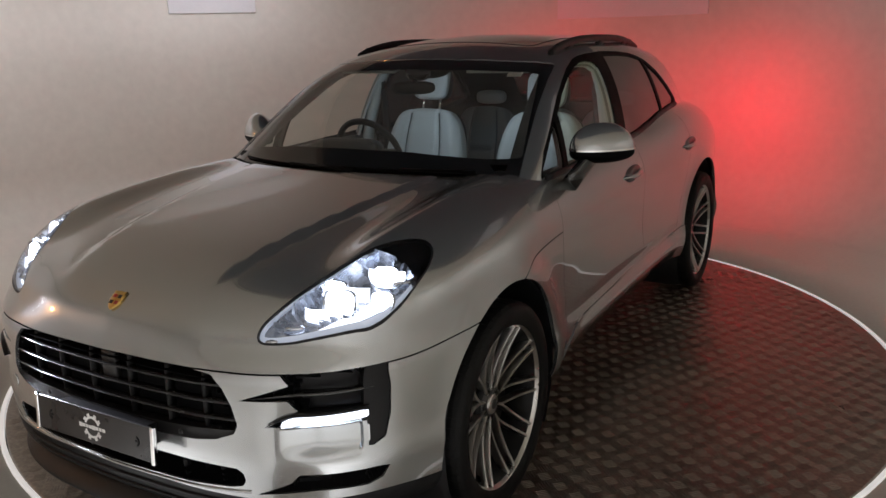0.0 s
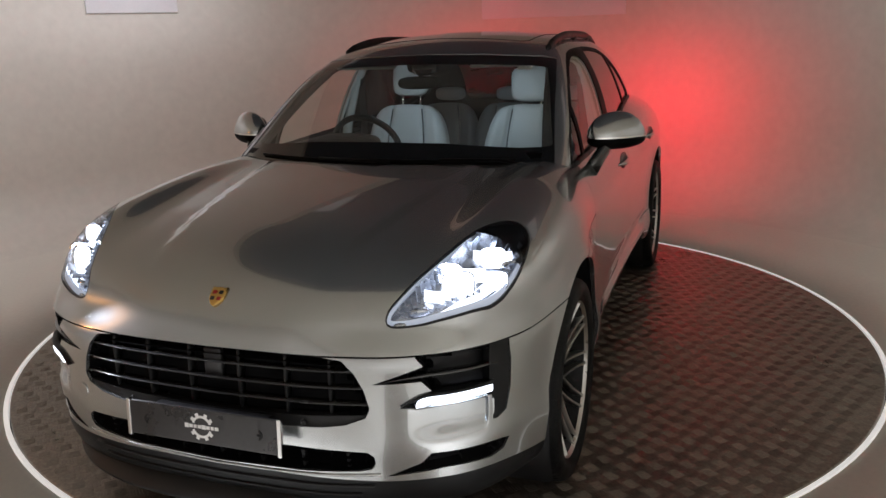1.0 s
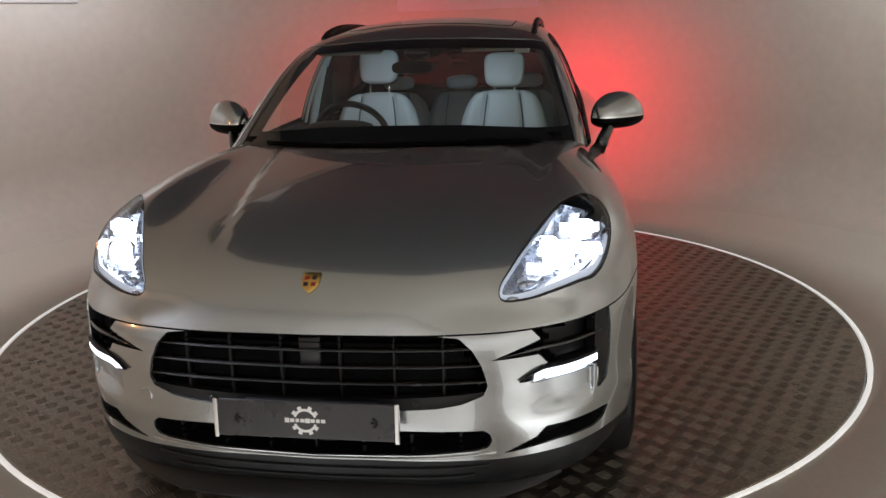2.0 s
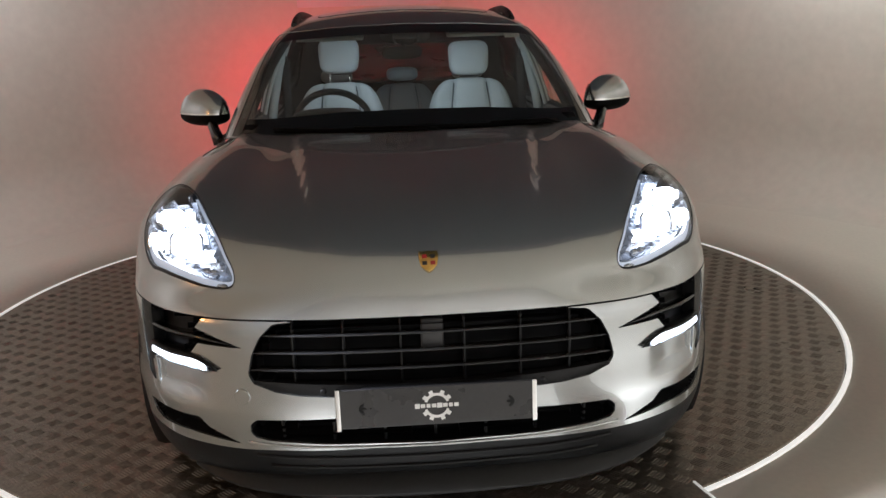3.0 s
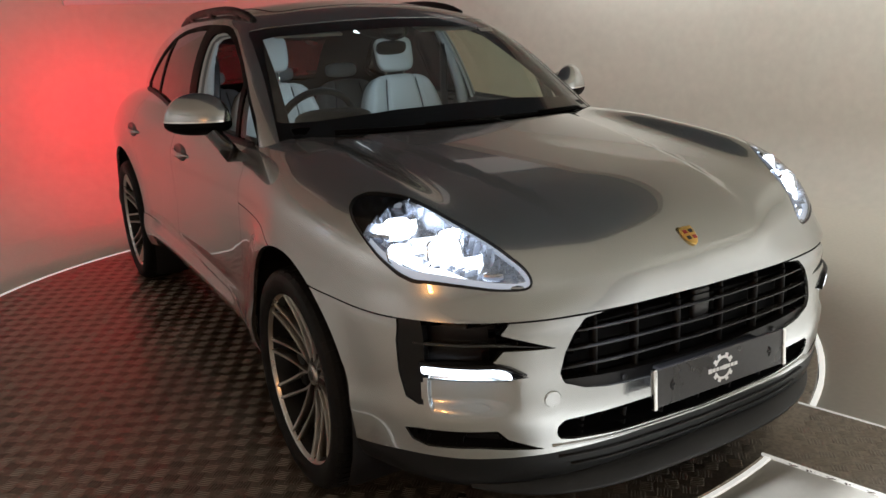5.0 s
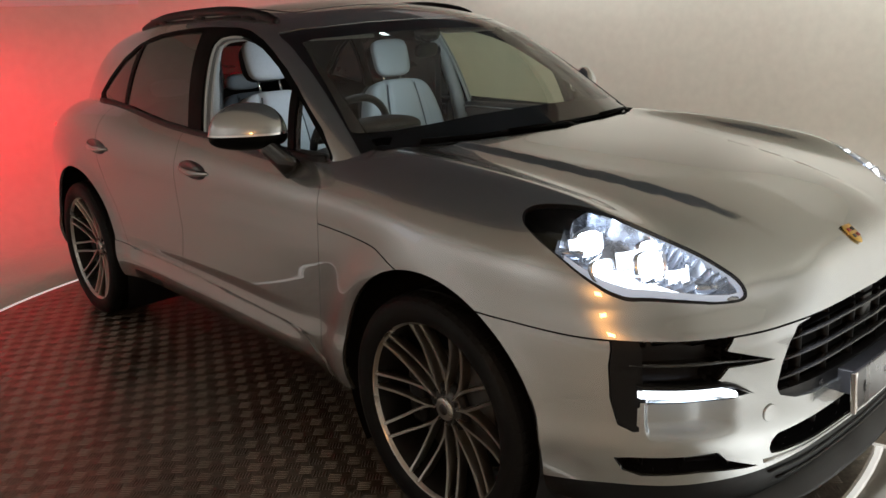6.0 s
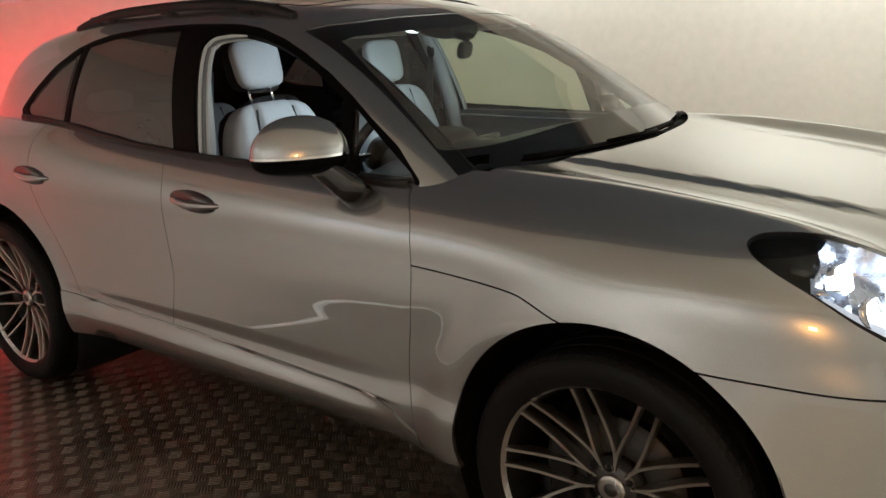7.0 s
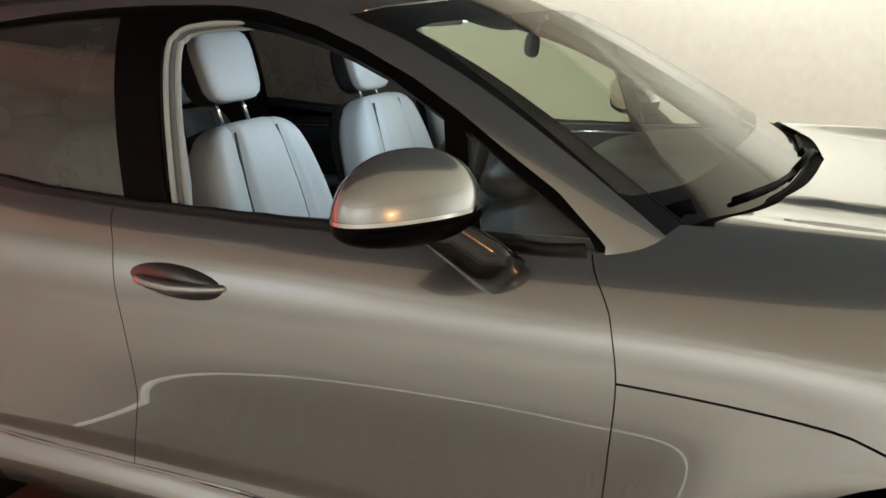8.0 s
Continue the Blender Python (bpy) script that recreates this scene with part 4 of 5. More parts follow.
screen_i = lambda x, y, z: np.where((y < .0) & (y < -1.2 + 1.62 * (z - 1.08) + .40), screen_in(x, y, z), 1.0)
side_only = lambda f: (lambda x, y, z: np.where(x > .42, f(x, y, z), 1.0))
dlo_f = side_only(outline([(-.893, 1.02), (-.893, 1.052), (-.80, 1.137), (-.70, 1.202), (-.595, 1.272), (-.49, 1.333), (-.36, 1.393), (-.24, 1.438), (-.10, 1.475), (.0, 1.489), (.09, 1.494), (.24, 1.499), (.38, 1.499),
                           (.58, 1.492), (.78, 1.477), (.90, 1.456), (1.0, 1.430), (1.14, 1.365), (1.29, 1.262), (1.385, 1.182), (1.372, 1.158), (1.30, 1.12), (1.0, 1.06), (0, 1.0)], (1, 2)))
front_open = side_only(outline([(.085, 1.06), (.165, 1.405), (.155, 1.438), (.125, 1.456), (.05, 1.464), (-.03, 1.461), (-.13, 1.443), (-.248, 1.412), (-.34, 1.378), (-.433, 1.338), (-.565, 1.263), (-.612, 1.05)], (1, 2)))
front_tri = side_only(outline([(-.655, 1.04), (-.615, 1.243), (-.700, 1.183), (-.86, 1.070), (-.88, 1.04)], (1, 2)))
rear_glass = side_only(outline([(.212, 1.06), (.322, 1.481), (.55, 1.477), (.76, 1.464), (.93, 1.437), (.965, 1.10), (.965, 1.06)], (1, 2)))
tail_glass = side_only(outline([(1.0, 1.10), (.965, 1.425), (1.13, 1.348), (1.275, 1.247), (1.348, 1.185), (1.30, 1.155)], (1, 2)))
sun_line = outline([(-.5, -.17), (.40, -.15), (.43, -.11), (.44, .9), (.42, .96), (-.5, .98)], (0, 1))
sun_f = lambda x, y, z: np.where(z > 1.45, sun_line(x, y, z), 1.0)
hatch_f = lambda x, y, z: np.where((y > 1.5), np.maximum(np.abs(z - 1.24) - .15, x - .56), 1.0)
cabin.refine(lambda x, y, z: np.minimum(np.abs(dlo_f(x, y, z)), np.minimum(np.abs(front_open(x, y, z)), np.abs(front_tri(x, y, z)))) < .02)
for f in (screen_f, screen_i, dlo_f, front_open, front_tri, rear_glass, tail_glass, hatch_f):
    cabin.cut(f)
for g in (-.003, .003):
    cabin.cut(lambda x, y, z, g=g: sun_f(x, y, z) - g)
holes = lambda x, y, z: np.minimum(np.minimum(front_open(x, y, z), front_tri(x, y, z)), np.minimum(rear_glass(x, y, z), tail_glass(x, y, z)))
cabin.panel("roof", lambda x, y, z: (screen_f(x, y, z) > 0) & (dlo_f(x, y, z) > 0) & (hatch_f(x, y, z) > 0) & (sun_f(x, y, z) > .003), PAINT, car, "silver roof and pillars", rim=.012)
windscreen = cabin.panel("windscreen", lambda x, y, z: screen_i(x, y, z) < 0, SCREEN, car, "clear curved windscreen with a black border", lift=-.002, rim=0)[0]
windscreen.visible_shadow = False
linked("black_border", cabin.take(lambda x, y, z: (screen_f(x, y, z) < 0) & (screen_i(x, y, z) > 0), -.002, 0), GLOSS, windscreen, "black printed border", False)
cabin.panel("window_frame", lambda x, y, z: (dlo_f(x, y, z) < 0) & (holes(x, y, z) > 0), FRAME_BLACK, car, "black window frame and pillars", lift=-.003, rim=.03, side=True)
for ob in cabin.panel("rear_door_glass", lambda x, y, z: rear_glass(x, y, z) < 0, TINTED, car, "dark privacy glass", lift=-.008, rim=0, side=True) + \
        cabin.panel("quarter_glass", lambda x, y, z: tail_glass(x, y, z) < 0, TINTED, car, "dark privacy quarter glass", lift=-.008, rim=0, side=True) + \
        cabin.panel("vent_glass", lambda x, y, z: front_tri(x, y, z) < 0, CLEAR, car, "small clear corner glass", lift=-.008, rim=0, side=True):
    ob.visible_shadow = False
pane = linked("front_door_glass", cabin.take(lambda x, y, z: front_open(x, y, z) < 0, -.010, 0, False, False), GREEN_GLASS, car, "green-tinted passenger window glass", False)
pane.visible_shadow = False
hatch = cabin.panel("rear_screen", lambda x, y, z: hatch_f(x, y, z) < 0, TINTED, car, "dark rear screen", lift=-.003, rim=.01)[0]
hatch.visible_shadow = False
cabin.panel("roof_glass", lambda x, y, z: sun_f(x, y, z) < -.003, ROOF_GLASS, car, "dark glass roof", lift=.002, rim=.012)
# lining of roof and pillars inside
lining = Skin(lambda x, y, z: cabin_field(x, y, z) + .030, (.30, -.30, 1.40, 1.15, 1.25), (10, 44, 5), 18)
lining.cut(above_body).keep(lambda x, y, z: (above_body(x, y, z) > -.2) & (z > .95))
wide = lambda f, d: (lambda x, y, z: f(x * 1.045, y, z) - d)
for f in (wide(screen_f, -.02), wide(front_open, .0), wide(front_tri, .012), wide(rear_glass, .0), wide(tail_glass, -.02), wide(hatch_f, 0)):
    lining.cut(f)
lined = lambda x, y, z: np.minimum(np.minimum(wide(screen_f, -.02)(x, y, z), wide(front_open, 0)(x, y, z)), np.minimum(np.minimum(wide(front_tri, .012)(x, y, z), wide(rear_glass, 0)(x, y, z)), np.minimum(wide(tail_glass, -.02)(x, y, z), wide(hatch_f, 0)(x, y, z)))) > 0
lining.panel("headliner", lined, HEAD, car, "black headliner and pillar trim", rim=-.015)

# roof rails
for sx in (1, -1):
    line = [on_top(sx * .545, y, h, cabin_field) for y, h in ((-.19, -.004), (-.12, .010), (.0, .020), (.2, .024), (.5, .025), (.8, .022), (.96, .015), (1.08, .004), (1.15, -.006))]
    rail = part("roof_rail", tube(bmesh.new(), smooth_path([tuple(p) for p in line], 4), .015, 12, 1.3), PLASTIC, car, "black raised roof rail")
    for y in (-.08, .04, .5, .9, 1.0):
        part("rail_foot", block(bmesh.new(), (.024, .09, .034), Matrix.Translation(on_top(sx * .545, y, .012, cabin_field)), .01), PLASTIC, rail)

# black strips along the windows' foot
for sx in (1, -1):
    pts = []
    for y in np.linspace(-.86, 1.36, 34):
        z = 1.2
        for z in np.arange(.98, 1.3, .004):
            p = on_flank(y, z, 0, cabin_field)
            if body_field(np.array([p.x]), np.array([y]), np.array([z]))[0] > 0:
                break
        pts.append((sx * (p.x + .002), y, z + .004))
    part("window_strip", tube(bmesh.new(), pts, .007, 8, 1.9), PLASTIC, car, "black strip along the windows")

# door handles: an oval bowl with a pull across it
for k, sx in enumerate((1, -1)):
    for door, (y0, z0) in ((doors[k], HANDLES[0]), (rear_doors[k], HANDLES[1])):
        p = on_flank(y0, z0)
        rings = []
        for q in (1.0, .93, .8, .6, .35, .05):
            ring = []
            for i in range(40):
                w = 2 * math.pi * i / 40
                y = y0 + .124 * q * math.cos(w)
                z = z0 + .033 * q * math.sin(w) + .075 * (y - y0)
                ring.append((sx * (on_flank(y, z).x - .030 * (1 - q ** 3)), y, z))
            rings.append(ring)
        part("handle_bowl", loft(bmesh.new(), rings), BOWL_SHADE, door, "hollow behind the handle")
        pull = loft(bmesh.new(), [[(sx * (o + .012 * math.cos(a)), y, .004 - .004 * math.cos(3 * y / .12) + h * math.sin(a)) for a in (2 * math.pi * i / 10 for i in range(10))] for y, o, h in
                                  ((-.134, -.016, .005), (-.12, -.002, .009), (-.07, .010, .0115), (0, .013, .013), (.06, .011, .0125), (.10, .003, .010), (.118, -.014, .006))])
        ob = part("door_handle", pull, PAINT, door, "silver pull handle")
        ob.matrix_basis = Matrix.Translation((sx * (p.x + .004), y0, z0 - .010)) @ pose(0, 0, 0, 1, 0, 0)


# door mirrors
def door_mirror(sx):
    def shell(low, high, grow=0.0):
        def shape(c):
            # domed above, shallow below, drawn in towards the front and the outer end, cut flat at the glass
            z = c.z * (1.48 if c.z > 0 else .54)
            u, f = c.x / .2, c.y / .085
            k = 1 - .22 * max(0, u) ** 2 - (.34 * abs(f) ** 1.7 if c.z > 0 else 0)
            z = z * k + .012 * max(0, -f) ** 2 * (c.z < 0)
            y = min(c.y, .050 + .1 * (c.y - .050))
            return Vector((c.x, y * (1 - .12 * max(0, u)), z))
        bm = cushion(bmesh.new(), (.275 + grow, .150 + grow, .165 + grow), 2.4, 13, None, shape)
        for h, keep_up in ((low, True), (high, False)):
            if h is not None:
                bmesh.ops.bisect_plane(bm, geom=bm.verts[:] + bm.edges[:] + bm.faces[:], plane_co=(0, 0, h), plane_no=(0, 0, 1), clear_inner=keep_up, clear_outer=not keep_up)
        return bm
    m = Matrix.Translation((sx * .938, -.585, 1.114)) @ pose(0, 0, 0, 0, 0, sx * 37) @ Matrix.Diagonal((sx, 1, 1, 1))
    mirror = empty("door_mirror", car)
    tagged(mirror, "silver-capped door mirror on a black arm")
    for nm, bm, mat, lab in (("mirror_cap", shell(.018, None), PAINT, "silver cap"), ("trim_strip", shell(.011, .018, .003), CHROME, "bright trim strip"),
                             ("mirror_base", shell(None, .011, -.002), FRAME_BLACK, "black underside")):
        part(nm, bm, mat, mirror, lab).matrix_basis = m
    part("mirror_glass", cushion(bmesh.new(), (.19, .006, .11), 3, 4, pose(-.002, .054, .035)), CHROME, mirror, "mirror glass").matrix_basis = m
    arm = [(.915, -.61, 1.112), (.895, -.645, 1.075), (.872, -.69, 1.035), (.852, -.73, .995)]
    part("mirror_arm", tube(bmesh.new(), [(sx * x, y, z) for x, y, z in arm], .050, 14, .55, taper=[.8, .85, .95, 1.0], up=(1, 0, 0)), GLOSS, mirror, "black mirror arm")


door_mirror(1)
door_mirror(-1)

# wipers and the dark cowl under the screen
bm = bmesh.new()
rows = []
for k in range(-20, 21):
    x = .69 * k / 20
    y0 = float(screen_y(np.array([abs(x)]))[0])
    p = on_top(x, y0 - .035)
    rows.append([(x, y0 - .055, p.z - .022), (x, y0 - .03, p.z - .020), (x, y0 + .0, p.z - .008), (x, y0 + .05, p.z + .026), (x, y0 + .05, p.z - .06), (x, y0 - .06, p.z - .06)])
part("cowl", loft(bm, rows), FRAME_BLACK, car, "black cowl at the windscreen's foot")


def on_screen(x, s):
    """A point of the windscreen: s from its foot to its head."""
    z = 1.10 + .36 * s
    lo, hi = .3, -2.0
    for _ in range(40):
        mid = (lo + hi) / 2
        lo, hi = (mid, hi) if cabin_field(np.array([abs(x)]), np.array([mid]), np.array([z]))[0] < 0 else (lo, mid)
    return Vector((x, lo, z))


for x0, x1 in ((.60, .02), (.10, -.56)):
    pts = [on_screen(x0 + (x1 - x0) * k / 10, -.045 + .020 * k / 10) + Vector((0, -.006, .002)) for k in range(11)]
    wiper = part("wiper", tube(bmesh.new(), pts, .005, 6, 1.4), FRAME_BLACK, car, "black wiper")
    part("wiper_arm", tube(bmesh.new(), [on_screen(x0 + .03, -.05) + Vector((0, -.03, -.012)), on_screen(x0 - .05, -.04) + Vector((0, -.02, .006)), (pts[5] + Vector((0, -.004, .006)))], .009, 8, .8), FRAME_BLACK, wiper)
    part("wiper_pivot", lathe(bmesh.new(), [(0, .02), (.014, .02), (.016, 0), (.0, 0)], 14), FRAME_BLACK, wiper).matrix_basis = Matrix.Translation(on_screen(x0 + .03, -.05) + Vector((0, -.03, -.022))) @ pose(0, 0, 0, 0, -90, 0)

# ---- wheels ----
def make_wheel():
    w = tagged(empty("wheel", car), "dark and silver ten-spoke alloy wheel with a wide tyre")
    tread = [(.284, -.118), (.298, -.128), (.330, -.134), (.352, -.126), (.363, -.112), (.3655, -.095)]
    for x in (-.060, 0.0, .060):
        tread += [(.3665, x - .012), (.3665, x - .006), (.3585, x - .005), (.3585, x + .005), (.3665, x + .006), (.3665, x + .012)]
    tread += [(r, -x) for r, x in tread[5::-1]]
    sharp(part("tyre", lathe(bmesh.new(), tread, 96), RUBBER, w, "black road tyre"), 40)
    # shoulder blocks
    v, f = [], []
    for k in range(72):
        for sx in (-1, 1):
            a0, a1 = 2 * math.pi * (k + .12) / 72, 2 * math.pi * (k + .80) / 72
            n = len(v)
            for x, r in ((.070, .3672), (.098, .3660), (.114, .3610), (.127, .3500), (.123, .345), (.07, .350)):
                for a in (a0, a1):
                    v.append((sx * x, r * 1.004 * math.cos(a), r * 1.004 * math.sin(a)))
            for i in range(5):
                f.append((n + 2 * i, n + 2 * i + 1, n + 2 * i + 3, n + 2 * i + 2))
            f += [(n, n + 2, n + 4, n + 6, n + 8, n + 10), (n + 1, n + 11, n + 9, n + 7, n + 5, n + 3)]
    me = bpy.data.meshes.new("tyre_tread")
    me.from_pydata(v, [], f)
    tagged(linked("tyre_tread", me, RUBBER, w, smooth=False), "rubber tread blocks", kind="stuff")
    sharp(part("rim", lathe(bmesh.new(), [(.281, .113), (.2835, .117), (.2865, .119), (.2875, .115), (.286, .110), (.280, .104), (.276, .104), (.281, .113)], 80), ALLOY, w, "bright rim edge"), 30)
    part("inner_barrel", lathe(bmesh.new(), [(.280, .108), (.268, .085), (.262, .03), (.258, -.09), (.284, -.116)], 64), ALLOY_DARK, w, "dark barrel")
    # ten spokes: each a dark web with two bright curved ribs
    rib_gap = curve((.046, .0150), (.070, .0220), (.095, .0268), (.13, .0272), (.20, .0245), (.276, .0225))

    def spoke_mesh():
        bm = bmesh.new()
        for s in (-1, 1):
            rings = []
            for k in range(15):
                u = k / 14
                r = .046 + .230 * u
                gap = float(rib_gap(r))
                y = s * gap
                front = .060 + .052 * u ** 2.0
                t = .0050 + .0008 * u
                rings.append([(front - .034, y - t * .9, r), (front - .004, y - t, r), (front, y - t * .7, r), (front, y + t * .7, r), (front - .004, y + t, r), (front - .034, y + t * .9, r)])
            loft(bm, rings)
        return bm
    first = part("spoke_rib", spoke_mesh(), ALLOY, w, "bright twin rib")
    sharp(first, 30)
    for k in range(1, 10):
        o = first.copy()
        scene.collection.objects.link(o)
        o.matrix_basis = pose(0, 0, 0, 36 * k)
    part("hub", lathe(bmesh.new(), [(.0, .062), (.034, .062), (.040, .058), (.054, .056), (.060, .050), (.064, .035), (.066, .0)], 40), ALLOY_GREY, w, "grey hub")
    part("centre_cap", lathe(bmesh.new(), [(0, .0705), (.027, .070), (.034, .068), (.037, .064), (.0375, .056)], 36), ALLOY, w, "silver centre cap")
    part("cap_emblem", lathe(bmesh.new(), [(0, .0725), (.016, .0722), (.018, .070)], 24), ALLOY_GREY, w)
    for k in range(5):
        part("wheel_bolt", lathe(bmesh.new(), [(0, .060), (.007, .060), (.009, .056), (.009, .045)], 10), ALLOY_DARK, w).matrix_basis = pose(0, 0, 0, 72 * k) @ pose(0, 0, .0485)
    part("brake_disc", lathe(bmesh.new(), [(.08, .030), (.175, .030), (.177, .024), (.177, .004), (.175, 0), (.08, 0)], 64), DISC, w, "steel brake disc")
    part("brake_hub", lathe(bmesh.new(), [(0, .05), (.075, .05), (.08, .03), (.08, -.05), (.23, -.06), (.23, -.10), (0, -.10)], 40), ALLOY_DARK, w, "dark brake hub")
    part("caliper", cushion(bmesh.new(), (.07, .20, .075), 4, 5, pose(.02, 0, .150) @ pose(0, 0, 0)), ALLOY_DARK, w, "dark brake caliper").matrix_basis = pose(0, 0, 0, 80)
    return w


wheel = make_wheel()
wheel.matrix_basis = pose(.812, -1.506, .361, 12)
copy_thing(wheel, pose(.836, 1.322, .361, 5))
copy_thing(wheel, pose(-.817, -1.508, .361, 0, 0, 180) @ pose(0, 0, 0, 13))
copy_thing(wheel, pose(-.836, 1.322, .361, 0, 0, 180) @ pose(0, 0, 0, 27))

# ---- inside ----
part("cabin_floor", block(bmesh.new(), (1.62, 3.0, .04), pose(0, .55, .34), .01), CARPET, car, "black carpet")
part("bulkhead", block(bmesh.new(), (1.44, .05, .62), pose(0, -1.0, .62), .01), CARPET, car, "black bulkhead")
part("load_floor", block(bmesh.new(), (1.30, .85, .05), pose(0, 1.78, .72), .01), CARPET, car, "black load floor")


def dash_profile(x):
    bulge = .035 * math.exp(-((x + .37) / .22) ** 2)
    return [(-1.02, 1.075), (-.90, 1.072 + bulge * .3), (-.70, 1.060 + bulge), (-.58, 1.035 + bulge), (-.54, .99 + bulge * .5), (-.56, .90), (-.60, .80), (-.70, .66), (-1.0, .60)]


rows = []
for k in range(-24, 25):
    x = .745 * k / 24
    rows.append([(x, y, z - .02 * (x / .74) ** 4) for y, z in dash_profile(x)])
part("dashboard", loft(bmesh.new(), rows), DASH, car, "dark dashboard")
part("dash_trim", loft(bmesh.new(), [[(.70 * k / 12, y, z) for y, z in ((-.552, .945), (-.545, .945), (-.548, .915), (-.556, .915))] for k in range(-12, 13)]), CHROME, car, "silver dash strip")
part("centre_screen", block(bmesh.new(), (.30, .02, .13), pose(0, -.545, .985, -18), .006), GLOSS, car, "dark centre screen", smooth=False)
part("instrument_hood", cushion(bmesh.new(), (.34, .20, .09), 2.6, 6, pose(-.37, -.62, 1.085)), DASH, car, "curved instrument hood")
part("centre_console", loft(bmesh.new(), [[(-.13, y, .42), (-.13, y, h - .02), (-.11, y, h), (.11, y, h), (.13, y, h - .02), (.13, y, .42)] for y, h in
     ((-.62, .88), (-.45, .76), (-.2, .68), (.1, .68), (.12, .72), (.42, .72), (.45, .66))]), DASH, car, "dark centre console")
for k in range(6):
    part("console_key", block(bmesh.new(), (.03, .02, .006), pose(-.06 + .04 * (k % 3), -.34 + .05 * (k // 3), .735, 12), .002), GLOSS, car, smooth=False)
part("gear_lever", cushion(bmesh.new(), (.05, .09, .05), 3, 4, pose(0, -.30, .79)), LEATHER_DARK, car, "dark gear lever")

# steering wheel, on the car's right
steer = empty("steering_wheel", car, pose(-.365, -.395, 1.03, 115, 0, 0))
tagged(steer, "black leather steering wheel with three spokes")
part("wheel_rim", tube(bmesh.new(), [(.182 * math.cos(a), .182 * math.sin(a), 0) for a in (2 * math.pi * k / 48 for k in range(48))], .0155, 12, 1.15, True), LEATHER_DARK, steer)
part("airbag_cover", cushion(bmesh.new(), (.15, .13, .06), 2.8, 6, pose(0, 0, -.015)), DASH, steer)
for deg in (0, 180, 270):
    part("wheel_spoke", block(bmesh.new(), (.13, .035, .016), pose(0, 0, -.010, 0, 0, deg) @ pose(.115, 0, 0), .006), CHROME if deg != 270 else DASH, steer)
part("column", lathe(bmesh.new(), [(0, .02), (.045, .02), (.05, .22), (0, .22)], 20), DASH, steer).matrix_basis = pose(0, 0, .0, 0, -90, 0)


def seat(x, y, name="front_seat", wide=.50, high=.53, hat=True, label="", hide=None, drop=0.0):
    hide = hide or LEATHER
    s = empty(name, car, pose(x, y, .42))
    tagged(s, label)
    part("seat_base", block(bmesh.new(), (wide - .06, .46, .16), pose(0, -.02, .06), .03), LEATHER_DARK, s)
    part("seat_cushion", cushion(bmesh.new(), (wide - .14, .50, .15), 4, 7, pose(0, -.04, .20, 6)), hide, s, "pale grey leather seat cushion")
    for sx in (-1, 1):
        part("seat_bolster", cushion(bmesh.new(), (.10, .50, .17), 3, 6, pose(sx * (wide / 2 - .055), -.04, .215, 6)), hide, s)
    lean = pose(0, .09, .26, -14)
    # back: two pleated middle pads between side wings, wings narrow upwards
    def wing(c):
        u = c.z / high + .5
        return Vector((c.x * (1 - .25 * u), c.y - .045 * (1 - u) ** .7, c.z))
    part("back_shell", cushion(bmesh.new(), (wide - .03, .10, high), 4.5, 8, lean @ pose(0, .055, high / 2), lambda c: Vector((c.x * (1 - .20 * max(0, c.z / high + .2)), c.y, c.z))), LEATHER_DARK, s, "dark seat back")
    # one upholstered back: flat middle, two pulled seams, raised side wings, drawn in at the shoulders
    def back(c):
        u = c.z / high + .5
        side = abs(c.x)
        draw = 1 - .24 * max(0, u - .52) ** 1.3 / .48 ** 1.3
        y = c.y
        if y < 0:
            q = min(1, max(0, (side - wide * .27) / (wide * .14)))
            y -= .034 * q * q * (3 - 2 * q) * (1 - .75 * u) * (1 - max(0, side - wide * .42) / (wide * .08))
            y += .022 * math.exp(-((side - wide * (.215 + .02 * u)) / .011) ** 2) + .014 * math.exp(-((u - .38) / .020) ** 2) * (side < wide * .2)
            y += .012 * (1 - (side / (wide * .22)) ** 2) * (side < wide * .22) * -.6
        return Vector((c.x * draw, y, c.z))
    part("back_pad", cushion(bmesh.new(), (wide, .13, high), 4.6, 34, lean @ pose(0, .0, high / 2), back), hide, s, "pale leather seat back with stitched seams")
    for sx in (-1, 1):
        part("back_seam", tube(bmesh.new(), [lean @ Vector((sx * wide * (.215 + .02 * k / 10) * (1 - .24 * max(0, k / 10 - .52) ** 1.3 / .48 ** 1.3), -.050, .03 + (high - .06) * k / 10)) for k in range(11)], .0040, 6), PIPING, s)
    if hat:
        head = part("headrest", cushion(bmesh.new(), (.222, .054, .190), 4.4, 8, lean @ pose(0, -.016, high + .148 - drop), lambda c: Vector((c.x * (1 + .10 * c.z / .2), c.y + .4 * c.x * c.x, c.z))), hide, s, "pale leather headrest")
        part("headrest_back", cushion(bmesh.new(), (.212, .10, .180), 3.6, 6, lean @ pose(0, .032, high + .146 - drop)), LEATHER_DARK, head, "dark back of the headrest")
        for sx in (-1, 1):
            part("headrest_post", tube(bmesh.new(), [lean @ Vector((sx * .055, .01, high - .02)), lean @ Vector((sx * .055, .015, high + .10 - drop))], .006, 8), CHROME, s, "chrome post")
    return s


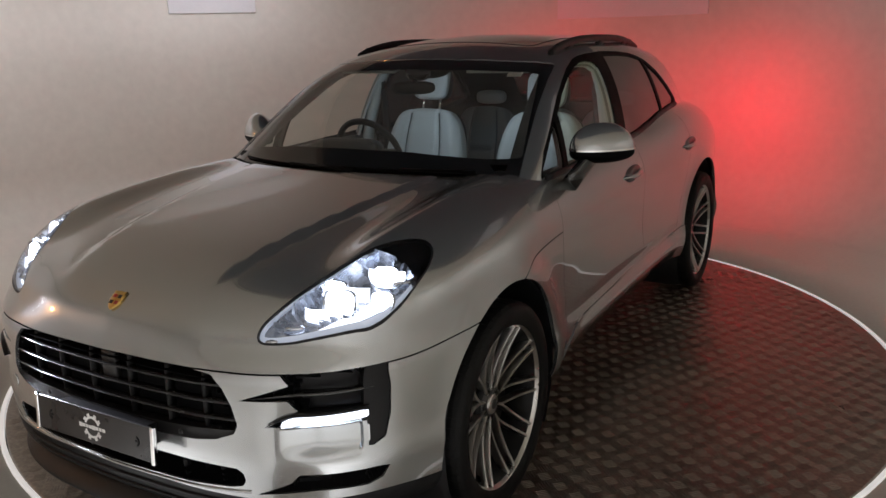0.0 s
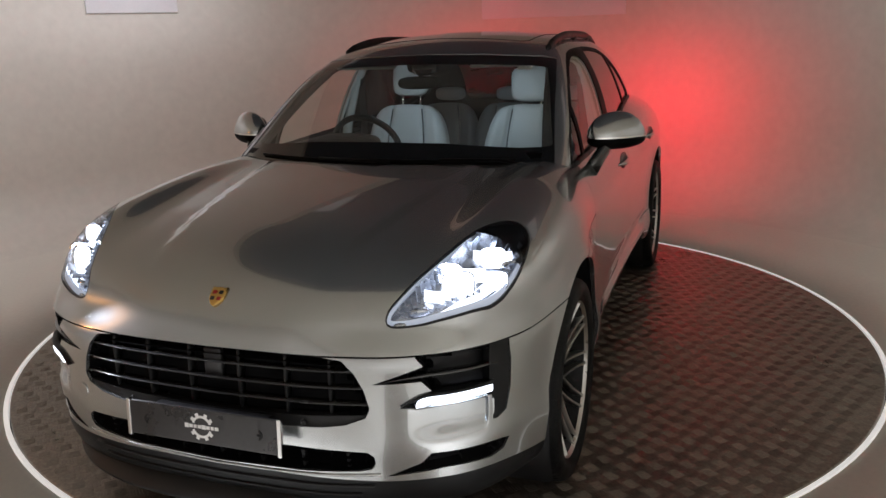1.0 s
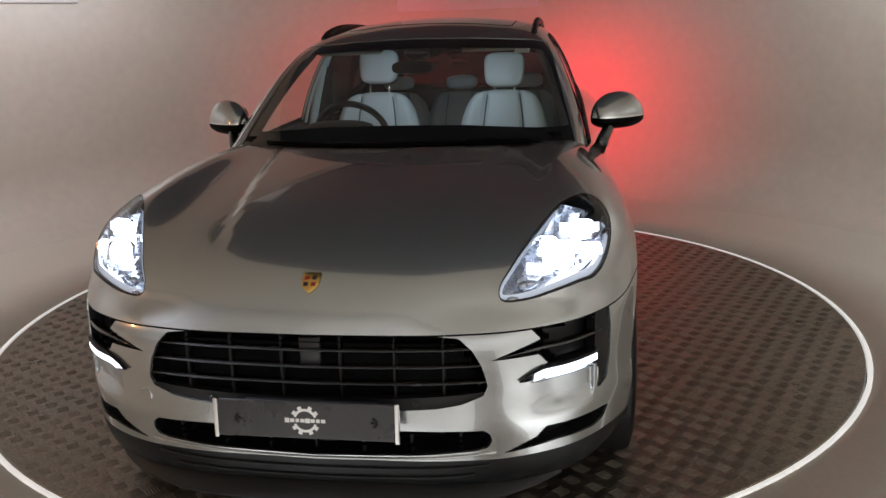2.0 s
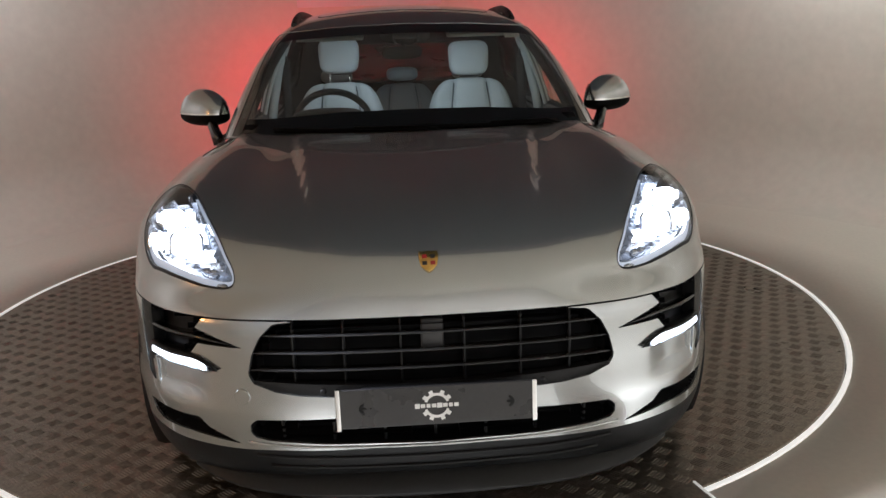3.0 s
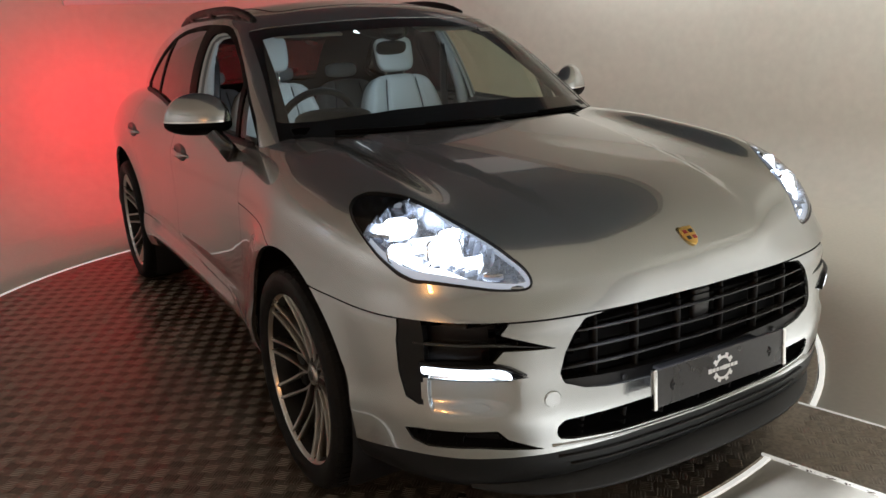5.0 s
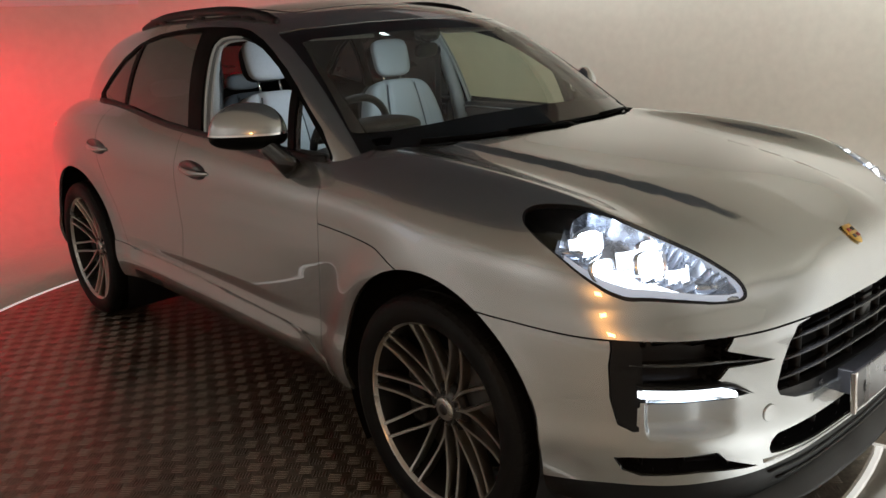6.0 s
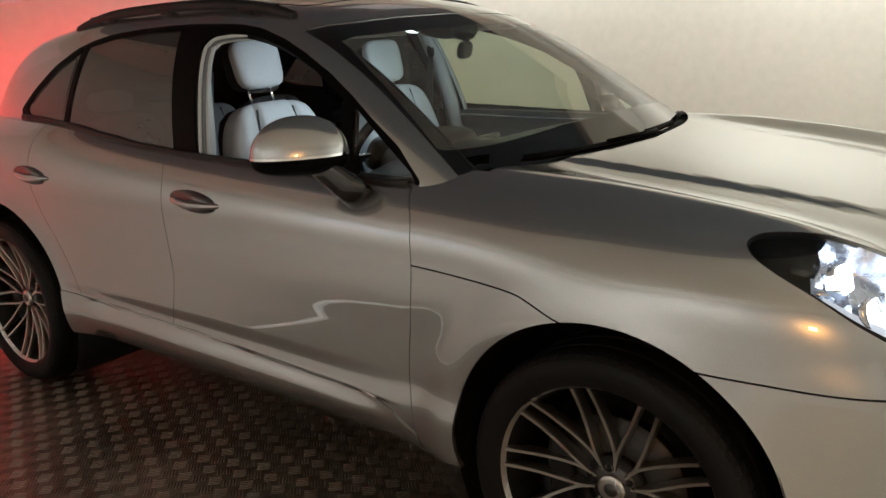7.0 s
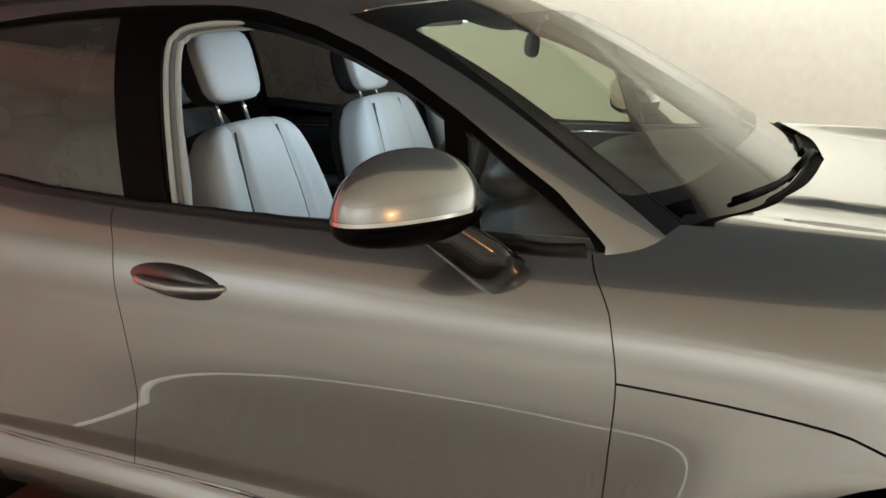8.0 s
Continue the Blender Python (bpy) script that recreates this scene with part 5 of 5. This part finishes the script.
seat(-.36, .0, label="pale grey leather driver's seat")
seat(.36, -.01, label="pale grey leather passenger seat", drop=.035)
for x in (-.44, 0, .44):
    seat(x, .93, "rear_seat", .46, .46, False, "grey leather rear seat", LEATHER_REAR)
    part("rear_headrest", cushion(bmesh.new(), (.21, .09, .09), 3.4, 6, pose(x, 1.17, 1.190)), LEATHER, car, "low rear headrest")

# door cards and pillar trims
for k, sx in enumerate((1, -1)):
    for door, y0, y1 in ((doors[k], -.86, .14), (rear_doors[k], .24, .98)):
        rows = []
        for y in np.linspace(y0, y1, 8):
            p = on_flank(y, .9)
            rows.append([(sx * (p.x - .05), y, .40), (sx * (p.x - .12), y, .44), (sx * (p.x - .13), y, .66), (sx * (p.x - .175), y, .70), (sx * (p.x - .17), y, .77), (sx * (p.x - .12), y, .80), (sx * (p.x - .125), y, 1.02), (sx * (p.x - .13), y, 1.055), (sx * (p.x - .16), y, 1.05), (sx * (p.x - .17), y, 1.0), (sx * (p.x - .03), y, .9)][::-1])
        part("door_card", loft(bmesh.new(), rows), DASH, door, "dark door lining")
        part("sill_strip", tube(bmesh.new(), [(sx * (on_flank(y, .9).x - .172), y, 1.030) for y in np.linspace(y0, y1, 8)], .007, 6), CHROME, door, "bright strip on the door lining")
        part("armrest", cushion(bmesh.new(), (.07, (y1 - y0) * .55, .05), 4, 5, pose(sx * .765, (y0 + y1) / 2, .79)), LEATHER, door, "pale leather armrest")
    part("seat_belt", tube(bmesh.new(), [(sx * .645, .17, 1.33), (sx * .655, .20, 1.1), (sx * .67, .20, .8), (sx * .66, .15, .5)], .024, 6, .08, up=(0, 1, 0)), LEATHER_DARK, car, "dark seat belt")
    part("belt_guide", cushion(bmesh.new(), (.02, .04, .06), 3, 4, pose(sx * .645, .17, 1.34)), PLASTIC, car)
    part("pillar_trim", loft(bmesh.new(), [[(sx * (x - .022), y - .030, z), (sx * (x - .045), y - .010, z), (sx * (x - .022), y + .06, z), (sx * (x + .0), y + .06, z), (sx * (x + .0), y - .026, z)] for x, y, z in
         ((.765, .105, .95), (.74, .115, 1.1), (.70, .155, 1.3), (.65, .185, 1.43))]), LINER, car, "pale centre pillar trim")
    edge = smooth_path([(.075, 1.03), (.112, 1.20), (.158, 1.39), (.150, 1.432), (.118, 1.450), (.04, 1.457), (-.04, 1.459), (-.13, 1.478)], 5)
    for shift, r, mat, lab in ((.014, .0065, LINER, "pale trim edge round the door opening"), (.030, .0075, SEAL, "grey rubber door seal"), (.046, .0085, LINER, "pale trim edge round the door opening")):
        line = []
        for k, (y, z) in enumerate(edge):
            ahead = edge[min(k + 1, len(edge) - 1)] - edge[max(k - 1, 0)]
            ahead = ahead / np.hypot(*ahead)
            q = on_flank(y + ahead[1] * .002, z, 0, cabin_field)
            line.append((sx * (q.x - .006 - shift * .8), y - ahead[1] * shift * .35, z + ahead[0] * shift * .35))
        part("door_seal", tube(bmesh.new(), line, r, 8), mat, car, lab)
# mirror, sun visors, console at the head of the screen
console = part("roof_console", cushion(bmesh.new(), (.24, .22, .07), 4, 5, pose(0, -.36, 1.462, 18)), HEAD, car, "dark roof console with a lamp")
part("courtesy_lamp", cushion(bmesh.new(), (.105, .035, .012), 4, 4, pose(-.06, -.312, 1.440, 18)), DRL, console, "lit courtesy lamp strip")
part("sensor_pod", cushion(bmesh.new(), (.13, .12, .07), 3, 5, pose(0, -.47, 1.445, 30)), GLOSS, car, "black sensor pod")
part("mirror_stalk", tube(bmesh.new(), [(0, -.50, 1.425), (-.01, -.505, 1.40), (-.02, -.508, 1.37)], .012, 8), PLASTIC, car)
part("inside_mirror", cushion(bmesh.new(), (.205, .030, .062), 3.2, 6, pose(-.02, -.505, 1.365, 8, 0, 24)), PLASTIC, car, "black inside mirror")
for sx in (-1, 1):
    part("sun_visor", block(bmesh.new(), (.32, .015, .13), pose(sx * .36, -.325, 1.448, 105), .006), LINER, car, "pale sun visor")
for sx in (-1, 1):
    part("screen_pillar_trim", tube(bmesh.new(), smooth_path([(sx * .715, -.93, 1.05), (sx * .672, -.70, 1.205), (sx * .625, -.48, 1.335), (sx * .575, -.30, 1.435)], 5), .022, 10, .9), HEAD, car, "black windscreen pillar trim")
part("tax_label", block(bmesh.new(), (.07, .002, .03), Matrix.Translation(on_screen(.50, .92) + Vector((0, .012, -.006))) @ pose(0, 0, 0, -58), .0005), PLATE_WHITE, car, smooth=False)
